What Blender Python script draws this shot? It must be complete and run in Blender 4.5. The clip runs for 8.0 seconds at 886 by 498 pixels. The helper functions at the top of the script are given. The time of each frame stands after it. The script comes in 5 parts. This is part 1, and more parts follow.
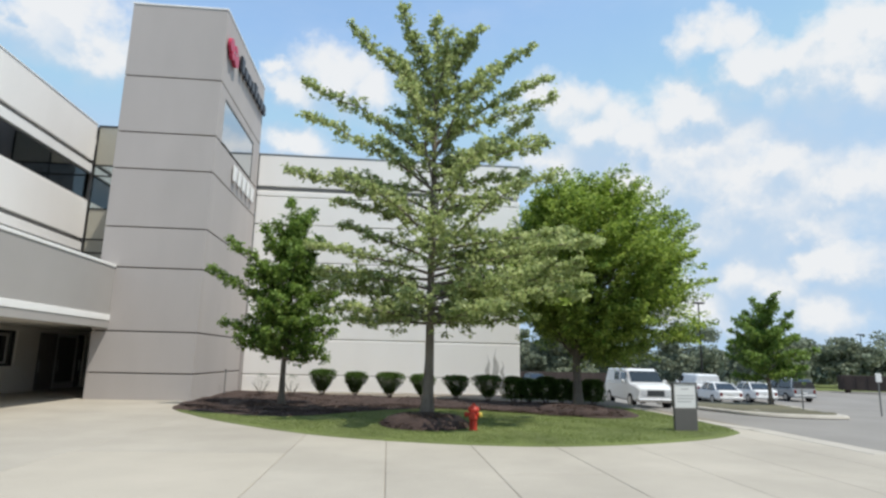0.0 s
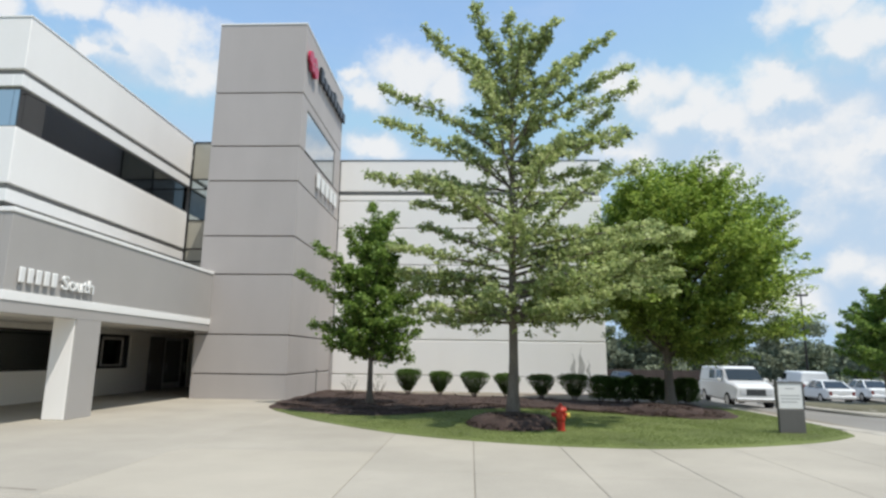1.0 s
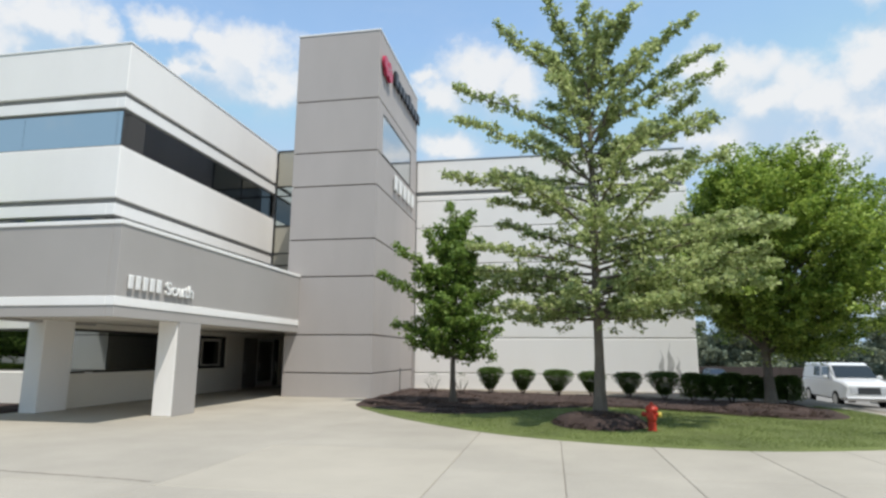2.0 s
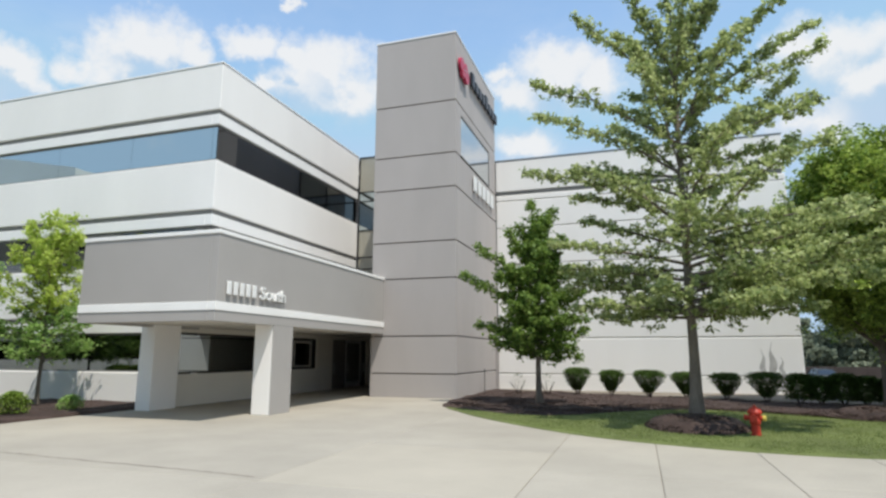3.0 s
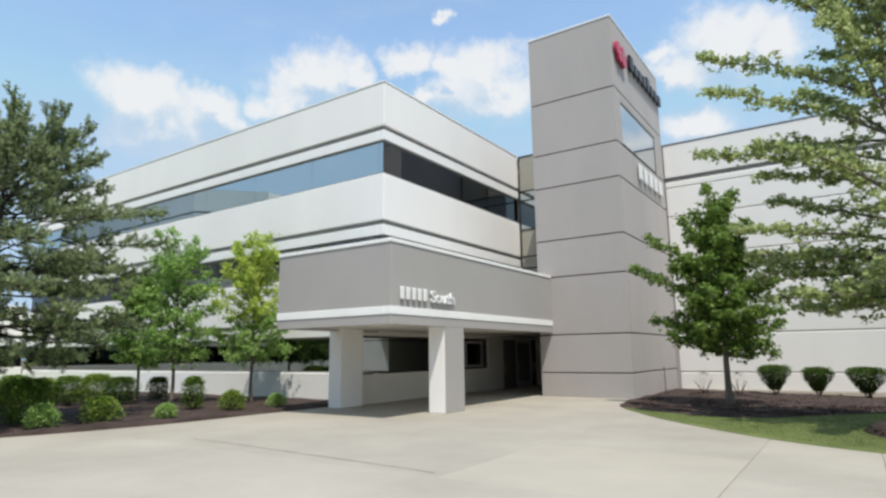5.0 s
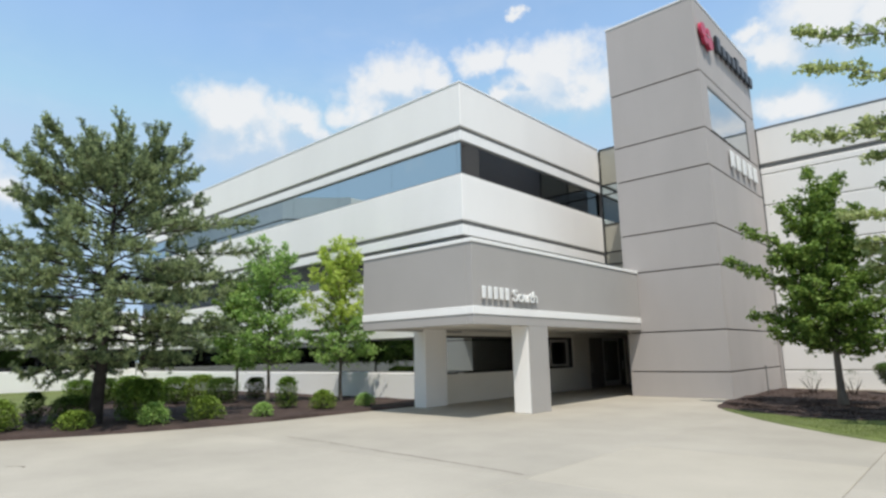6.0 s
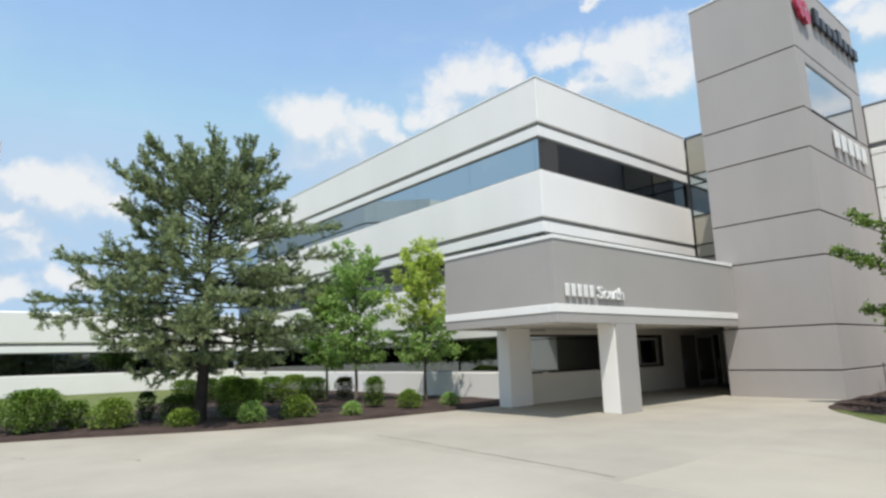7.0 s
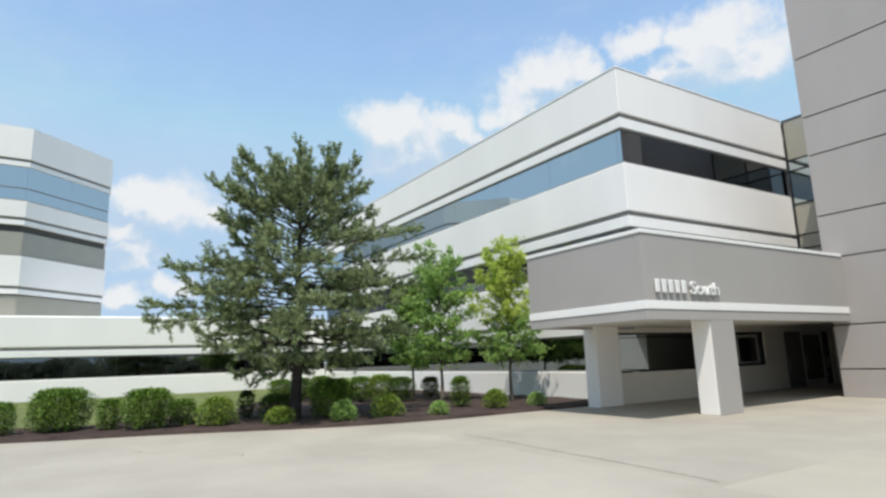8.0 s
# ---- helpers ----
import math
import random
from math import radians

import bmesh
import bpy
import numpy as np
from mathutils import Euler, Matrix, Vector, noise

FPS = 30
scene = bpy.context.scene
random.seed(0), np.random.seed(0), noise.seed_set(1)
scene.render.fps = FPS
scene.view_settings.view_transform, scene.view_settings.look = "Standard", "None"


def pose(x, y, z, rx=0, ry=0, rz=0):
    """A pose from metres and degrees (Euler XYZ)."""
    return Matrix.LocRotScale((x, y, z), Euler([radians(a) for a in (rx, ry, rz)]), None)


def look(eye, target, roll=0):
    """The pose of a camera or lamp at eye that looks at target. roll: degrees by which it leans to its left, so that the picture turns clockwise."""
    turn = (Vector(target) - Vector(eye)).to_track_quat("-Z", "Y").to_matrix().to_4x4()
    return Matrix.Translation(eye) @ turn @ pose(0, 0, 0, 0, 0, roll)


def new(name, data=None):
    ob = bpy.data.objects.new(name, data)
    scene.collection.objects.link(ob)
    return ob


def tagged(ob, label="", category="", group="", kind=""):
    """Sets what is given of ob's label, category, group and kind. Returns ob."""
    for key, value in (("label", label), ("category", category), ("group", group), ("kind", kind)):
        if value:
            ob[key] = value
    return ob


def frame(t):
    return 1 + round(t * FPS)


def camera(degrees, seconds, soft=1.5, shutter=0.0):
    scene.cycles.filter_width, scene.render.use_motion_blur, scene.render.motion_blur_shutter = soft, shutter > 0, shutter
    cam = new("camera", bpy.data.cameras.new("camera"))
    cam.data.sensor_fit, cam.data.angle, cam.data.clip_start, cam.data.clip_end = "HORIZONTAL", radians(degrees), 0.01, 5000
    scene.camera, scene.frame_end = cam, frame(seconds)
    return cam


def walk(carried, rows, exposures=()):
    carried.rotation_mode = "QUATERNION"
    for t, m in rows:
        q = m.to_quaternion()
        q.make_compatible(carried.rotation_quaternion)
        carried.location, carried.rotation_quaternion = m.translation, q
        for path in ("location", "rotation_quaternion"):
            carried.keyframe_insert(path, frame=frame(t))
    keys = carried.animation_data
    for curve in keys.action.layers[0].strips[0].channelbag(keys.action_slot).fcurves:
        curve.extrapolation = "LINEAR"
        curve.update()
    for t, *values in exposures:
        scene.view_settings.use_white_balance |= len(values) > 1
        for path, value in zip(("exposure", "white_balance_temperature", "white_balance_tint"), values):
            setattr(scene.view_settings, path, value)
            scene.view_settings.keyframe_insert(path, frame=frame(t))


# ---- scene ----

cam = camera(73.8, 8.0, soft=2.6)
PATH = [
    (0, (-0.681, -0.269, 1.796), (-0.509, 1.689, 2.164), 1.3),
    (0.5, (-0.689, -0.26, 1.816), (-0.65, 1.706, 2.178), 1.1),
    (1, (-0.721, -0.256, 1.837), (-0.816, 1.709, 2.195), 0.8),
    (1.5, (-0.755, -0.235, 1.841), (-0.98, 1.72, 2.197), 0.7),
    (2.8, (-0.856, -0.218, 1.843), (-1.417, 1.67, 2.19), -0.0),
    (3, (-0.869, -0.213, 1.843), (-1.483, 1.658, 2.194), 0.1),
    (3.5, (-0.889, -0.186, 1.847), (-1.631, 1.638, 2.197), -0.1),
    (4, (-0.887, -0.182, 1.847), (-1.754, 1.586, 2.196), -0.3),
    (4.5, (-0.887, -0.168, 1.848), (-1.875, 1.535, 2.198), -0.5),
    (6, (-0.916, -0.107, 1.859), (-2.237, 1.353, 2.213), -1.2),
    (6.5, (-0.944, -0.085, 1.864), (-2.356, 1.286, 2.22), -1.4),
    (7, (-0.969, -0.083, 1.864), (-2.476, 1.182, 2.222), -1.6),
    (7.5, (-0.988, -0.098, 1.861), (-2.572, 1.069, 2.223), -1.7),
    (8, (-1.019, -0.125, 1.856), (-2.684, 0.921, 2.222), -1.9),
]
walk(cam, [(t, look(eye, target, roll)) for t, eye, target, roll in PATH], exposures=[(0.0, 0.27), (8.0, 0.27)])

# ---- world, sun ----
SUN = Vector((1.0, -0.87, 2.75)).normalized()
SUN_AZ = math.atan2(SUN.x, SUN.y)
SUN_EL = math.asin(SUN.z)

# clouds: bearing from +y clockwise, height above the horizon, half width and half height (degrees)
CUMULUS_EAST = [(15.5, 18.8, 4, 1.8), (34, 13.5, 9, 3), (29, 18.5, 6, 2), (22, 15, 6, 2.4), (40, 23.6, 5, 2.2),
                (31.1, 27.8, 2.4, 1.3), (34.6, 24.7, 3.5, 1.5), (37.7, 25.1, 2.3, 1.5), (40.7, 25.7, 2.1, 1.9), (43.4, 26.3, 1.7, 1.9), (42, 22.6, 2.4, 1.7),
                (28.5, 22.1, 2.8, 1.6), (16.3, 23.9, 2.6, 2.2), (20.4, 21.4, 3.8, 2.3), (24.1, 20.3, 2.9, 1.8), (28.9, 16.8, 5.9, 2.1), (35.3, 16.6, 3.7, 1.8),
                (40.4, 14.5, 3.1, 2.2), (33.3, 7.1, 4.7, 2), (39.1, 8.2, 3.4, 1.3), (31.9, 11.6, 3.9, 1.5), (38.2, 11.5, 3.5, 1.2), (29.1, 4.3, 4.1, 1.3),
                (36.8, 4.2, 4.7, 1.1)]
CUMULUS_NORTH = [(-6.7, 26.5, 2.8, 2.1), (-9.9, 24.6, 2.3, 1.9), (-3.7, 25, 2.4, 1.9), (-11.7, 26.8, 1.2, 0.6), (-9.6, 20, 2.8, 1.2), (-47.1, 25.3, 3.3, 1.7),
                 (-43.3, 25.6, 1.7, 1), (-49.4, 23.2, 1.8, 0.8), (-29.5, 26.7, 2.5, 2.1), (-31.1, 24.6, 3.5, 2.2), (-27.7, 24.3, 2.6, 2.5), (-35.5, 24.6, 1.3, 0.8),
                 (-36.3, 28.3, 2.1, 0.7), (-33.5, 27.6, 1.5, 0.4), (-34.8, 31.6, 0.8, 0.3), (-56.4, 21.9, 1.7, 1.6)]
CUMULUS_WEST = [(-83.8, 13.8, 3.4, 1.7), (-81.4, 13.3, 2.1, 1.3), (-86.5, 14.6, 1.7, 0.9), (-86.6, 11.4, 1.2, 0.9), (-86, 6.1, 1.7, 0.8), (-83, 6.9, 1.6, 0.8),
                (-85.8, 9.3, 3, 0.4), (-62.6, 22.3, 3, 1.5), (-60.9, 19.9, 3.5, 2), (-57.1, 22.7, 2, 0.9), (-47.1, 25.4, 2.3, 2.1), (-49.5, 23.6, 2, 1.1),
                (-37.4, 28, 2.1, 0.7), (70, 14, 9, 3), (110, 20, 10, 4), (150, 16, 10, 4), (-150, 20, 9, 4), (-178, 30, 8, 4),
                (-112, 14, 7, 3)]


def make_world():
    world = bpy.data.worlds.new("sky")
    scene.world = world
    world.use_nodes = True
    nt = world.node_tree
    nt.nodes.clear()
    N, L = nt.nodes.new, nt.links.new
    out = N("ShaderNodeOutputWorld")
    bg = N("ShaderNodeBackground")
    bg.inputs["Strength"].default_value = 0.125
    L(bg.outputs[0], out.inputs[0])
    sky = N("ShaderNodeTexSky")
    sky.sky_type = "NISHITA"
    sky.sun_disc = False
    sky.sun_elevation, sky.sun_rotation = SUN_EL, SUN_AZ
    sky.air_density, sky.dust_density, sky.ozone_density = 1.3, 0.2, 2.0
    tc = N("ShaderNodeTexCoord")
    way = tc.outputs["Generated"]

    def math_node(op, a, b=None, clamp=False):
        n = N("ShaderNodeMath")
        n.operation, n.use_clamp = op, clamp
        for i, v in enumerate((a, b)):
            if v is None:
                continue
            if isinstance(v, (int, float)):
                n.inputs[i].default_value = v
            else:
                L(v, n.inputs[i])
        return n.outputs[0]

    def noise_node(scale, detail, rough, squash=1.0):
        mp = N("ShaderNodeMapping")
        mp.inputs["Scale"].default_value = (1, 1, squash)
        L(way, mp.inputs[0])
        n = N("ShaderNodeTexNoise")
        n.inputs["Scale"].default_value, n.inputs["Detail"].default_value, n.inputs["Roughness"].default_value = scale, detail, rough
        L(mp.outputs[0], n.inputs["Vector"])
        return n

    def vec(op, a, b, c=None):
        n = N("ShaderNodeVectorMath")
        n.operation = op
        for k, v in enumerate((a, b, c)):
            if v is None:
                continue
            if isinstance(v, tuple):
                n.inputs[k].default_value = v
            else:
                L(v, n.inputs[k])
        return n

    def soft(value, lo, hi, a=0.0, b=1.0):
        n = N("ShaderNodeMapRange")
        n.interpolation_type = "SMOOTHSTEP"
        for k, v in zip(("From Min", "From Max", "To Min", "To Max"), (lo, hi, a, b)):
            n.inputs[k].default_value = v
        L(value, n.inputs[0])
        return n.outputs[0]

    # billows bend the outline; each mass is a flattened ball, summed by the largest
    puff = noise_node(10.0, 8, 0.6)
    bent = vec("MULTIPLY_ADD", puff.outputs["Color"], (0.15, 0.15, 0.10), vec("SUBTRACT", way, (0.075, 0.075, 0.05)).outputs[0]).outputs[0]
    here = vec("MULTIPLY", bent, (1, 1, 1.6)).outputs[0]
    above = vec("ADD", here, (0.012, -0.006, 0.062)).outputs[0]

    def masses(place):
        total = None
        for az, el, rx, ry in CUMULUS_EAST + CUMULUS_NORTH + CUMULUS_WEST:
            a, e = radians(az), radians(el)
            c = (math.sin(a) * math.cos(e), math.cos(a) * math.cos(e), math.sin(e) * 1.6)
            far = vec("DISTANCE", place, c).outputs["Value"]
            n = N("ShaderNodeMath")
            n.operation, n.use_clamp = "MULTIPLY_ADD", True
            L(far, n.inputs[0])
            n.inputs[1].default_value, n.inputs[2].default_value = -0.43 / radians((rx + 1.6 * ry) / 2), 1.0
            total = n.outputs[0] if total is None else math_node("MAXIMUM", total, n.outputs[0])
        return total

    lower, upper = masses(here), masses(above)
    fine = noise_node(15.0, 8, 0.62)
    mass = math_node("ADD", lower, math_node("MULTIPLY", math_node("SUBTRACT", fine.outputs["Fac"], 0.5), 1.15))
    shade = soft(math_node("ADD", math_node("SUBTRACT", upper, lower), math_node("MULTIPLY", math_node("SUBTRACT", puff.outputs["Fac"], 0.5), -1.3)), -0.30, 0.28)
    cover = math_node("MULTIPLY", soft(mass, 0.12, 0.72), math_node("SUBTRACT", 1.0, math_node("MULTIPLY", shade, 0.55)))
    # thin high streaks, and milky air towards the horizon
    wisp = noise_node(2.0, 6, 0.62, 3.4)
    thin = soft(wisp.outputs["Fac"], 0.46, 0.82, 0.06, 0.34)
    split = N("ShaderNodeSeparateXYZ")
    L(way, split.inputs[0])
    milky = soft(split.outputs[2], 0.22, 0.02, 0.0, 0.14)
    cover_all = math_node("MAXIMUM", math_node("MULTIPLY", cover, 0.96), math_node("MAXIMUM", thin, milky))
    white = N("ShaderNodeMix")
    white.data_type = "RGBA"
    white.inputs[6].default_value = (5.75, 5.85, 5.95, 1)
    white.inputs[7].default_value = (4.0, 4.6, 5.3, 1)
    L(shade, white.inputs[0])
    mix = N("ShaderNodeMix")
    mix.data_type = "RGBA"
    L(cover_all, mix.inputs[0])
    lift = N("ShaderNodeVectorMath")
    lift.operation = "MULTIPLY"
    lift.inputs[1].default_value = (1.50, 1.55, 1.50)
    L(sky.outputs[0], lift.inputs[0])
    haze = N("ShaderNodeVectorMath")
    haze.operation = "MINIMUM"
    L(lift.outputs[0], haze.inputs[0])
    haze.inputs[1].default_value = (3.0, 4.25, 5.7)
    L(haze.outputs[0], mix.inputs[6])
    L(white.outputs[2], mix.inputs[7])
    L(mix.outputs[2], bg.inputs["Color"])


make_world()
sun_data = bpy.data.lights.new("sun", "SUN")
sun_data.energy, sun_data.angle, sun_data.color = 3.6, radians(0.53), (1.0, 0.945, 0.85)
sun = new("sun", sun_data)
sun.matrix_world = look(SUN * 60, (0, 0, 0))


# ---- materials ----
def shader(name):
    m = bpy.data.materials.new(name)
    m.use_nodes = True
    nt = m.node_tree
    return m, nt, nt.nodes["Principled BSDF"]


def surface(name, base, rough=0.8, vary=0.12, big=0.6, fine=18.0, bump=0.15, metal=0.0, piece=0.0, spec=0.35, streak=0.0, dist=0.01):
    """A solid surface: base colour with soft stains, fine grain, a little relief, and a tone for each piece."""
    m, nt, p = shader(name)
    N, L = nt.nodes.new, nt.links.new
    geo = N("ShaderNodeNewGeometry")
    blotch = N("ShaderNodeTexNoise")
    blotch.inputs["Scale"].default_value, blotch.inputs["Detail"].default_value, blotch.inputs["Roughness"].default_value = big, 6, 0.6
    grain = N("ShaderNodeTexNoise")
    grain.inputs["Scale"].default_value, grain.inputs["Detail"].default_value = fine, 5
    L(geo.outputs["Position"], grain.inputs["Vector"])
    if streak:
        mp = N("ShaderNodeMapping")
        mp.inputs["Scale"].default_value = (1, 1, streak)
        L(geo.outputs["Position"], mp.inputs[0])
        L(mp.outputs[0], blotch.inputs["Vector"])
    else:
        L(geo.outputs["Position"], blotch.inputs["Vector"])
    a = N("ShaderNodeMapRange")
    a.inputs["From Min"].default_value, a.inputs["From Max"].default_value = 0.3, 0.7
    a.inputs["To Min"].default_value, a.inputs["To Max"].default_value = 1 - vary, 1 + vary * 0.6
    L(blotch.outputs["Fac"], a.inputs[0])
    b = N("ShaderNodeMapRange")
    b.inputs["From Min"].default_value, b.inputs["From Max"].default_value = 0.3, 0.7
    b.inputs["To Min"].default_value, b.inputs["To Max"].default_value = 1 - vary * 0.6, 1 + vary * 0.5
    L(grain.outputs["Fac"], b.inputs[0])
    mul = N("ShaderNodeMath")
    mul.operation = "MULTIPLY"
    L(a.outputs[0], mul.inputs[0])
    L(b.outputs[0], mul.inputs[1])
    val = mul.outputs[0]
    if piece:
        info = N("ShaderNodeObjectInfo")
        c = N("ShaderNodeMapRange")
        c.inputs["To Min"].default_value, c.inputs["To Max"].default_value = 1 - piece, 1 + piece
        L(info.outputs["Random"], c.inputs[0])
        mul2 = N("ShaderNodeMath")
        mul2.operation = "MULTIPLY"
        L(val, mul2.inputs[0])
        L(c.outputs[0], mul2.inputs[1])
        val = mul2.outputs[0]
    col = N("ShaderNodeVectorMath")
    col.operation = "SCALE"
    col.inputs[0].default_value = base
    L(val, col.inputs["Scale"])
    L(col.outputs[0], p.inputs["Base Color"])
    p.inputs["Roughness"].default_value, p.inputs["Metallic"].default_value = rough, metal
    p.inputs["Specular IOR Level"].default_value = spec
    if bump:
        bp = N("ShaderNodeBump")
        bp.inputs["Strength"].default_value, bp.inputs["Distance"].default_value = bump, dist
        L(grain.outputs["Fac"], bp.inputs["Height"])
        L(bp.outputs[0], p.inputs["Normal"])
    return m


def leafy(name, base, light, through_light=0.5, rough=0.55):
    """Foliage: each leaf has its own tone; some light passes through."""
    m, nt, p = shader(name)
    N, L = nt.nodes.new, nt.links.new
    geo = N("ShaderNodeNewGeometry")
    mix = N("ShaderNodeMix")
    mix.data_type = "RGBA"
    mix.inputs[6].default_value, mix.inputs[7].default_value = (*base, 1), (*light, 1)
    L(geo.outputs["Random Per Island"], mix.inputs[0])
    L(mix.outputs[2], p.inputs["Base Color"])
    p.inputs["Roughness"].default_value = rough
    p.inputs["Specular IOR Level"].default_value = 0.3
    tr = N("ShaderNodeBsdfTranslucent")
    L(mix.outputs[2], tr.inputs["Color"])
    ms = N("ShaderNodeMixShader")
    ms.inputs[0].default_value = through_light
    L(p.outputs[0], ms.inputs[1])
    L(tr.outputs[0], ms.inputs[2])
    L(ms.outputs[0], nt.nodes["Material Output"].inputs[0])
    return m


def tinted_glass(name, tint, ior=1.9, coat=0.0, sheen=(0.90, 0.93, 0.95)):
    """Coated window glass: mirrors by the angle, and lets a tinted part of the light through."""
    m, nt, p = shader(name)
    N, L = nt.nodes.new, nt.links.new
    nt.nodes.remove(p)
    fr = N("ShaderNodeFresnel")
    fr.inputs["IOR"].default_value = ior
    tr = N("ShaderNodeBsdfTransparent")
    tr.inputs["Color"].default_value = (*tint, 1)
    gl = N("ShaderNodeBsdfGlossy")
    gl.inputs["Roughness"].default_value = 0.015
    gl.inputs["Color"].default_value = (*sheen, 1)
    wave = N("ShaderNodeTexNoise")
    wave.inputs["Scale"].default_value = 0.55
    geo = N("ShaderNodeNewGeometry")
    L(geo.outputs["Position"], wave.inputs["Vector"])
    bp = N("ShaderNodeBump")
    bp.inputs["Strength"].default_value, bp.inputs["Distance"].default_value = 0.05, 0.05
    L(wave.outputs["Fac"], bp.inputs["Height"])
    L(bp.outputs[0], gl.inputs["Normal"])
    top = N("ShaderNodeMath")
    top.operation = "MAXIMUM"
    top.inputs[1].default_value = coat
    L(fr.outputs[0], top.inputs[0])
    ms = N("ShaderNodeMixShader")
    L(top.outputs[0], ms.inputs[0])
    L(tr.outputs[0], ms.inputs[1])
    L(gl.outputs[0], ms.inputs[2])
    L(ms.outputs[0], nt.nodes["Material Output"].inputs[0])
    return m


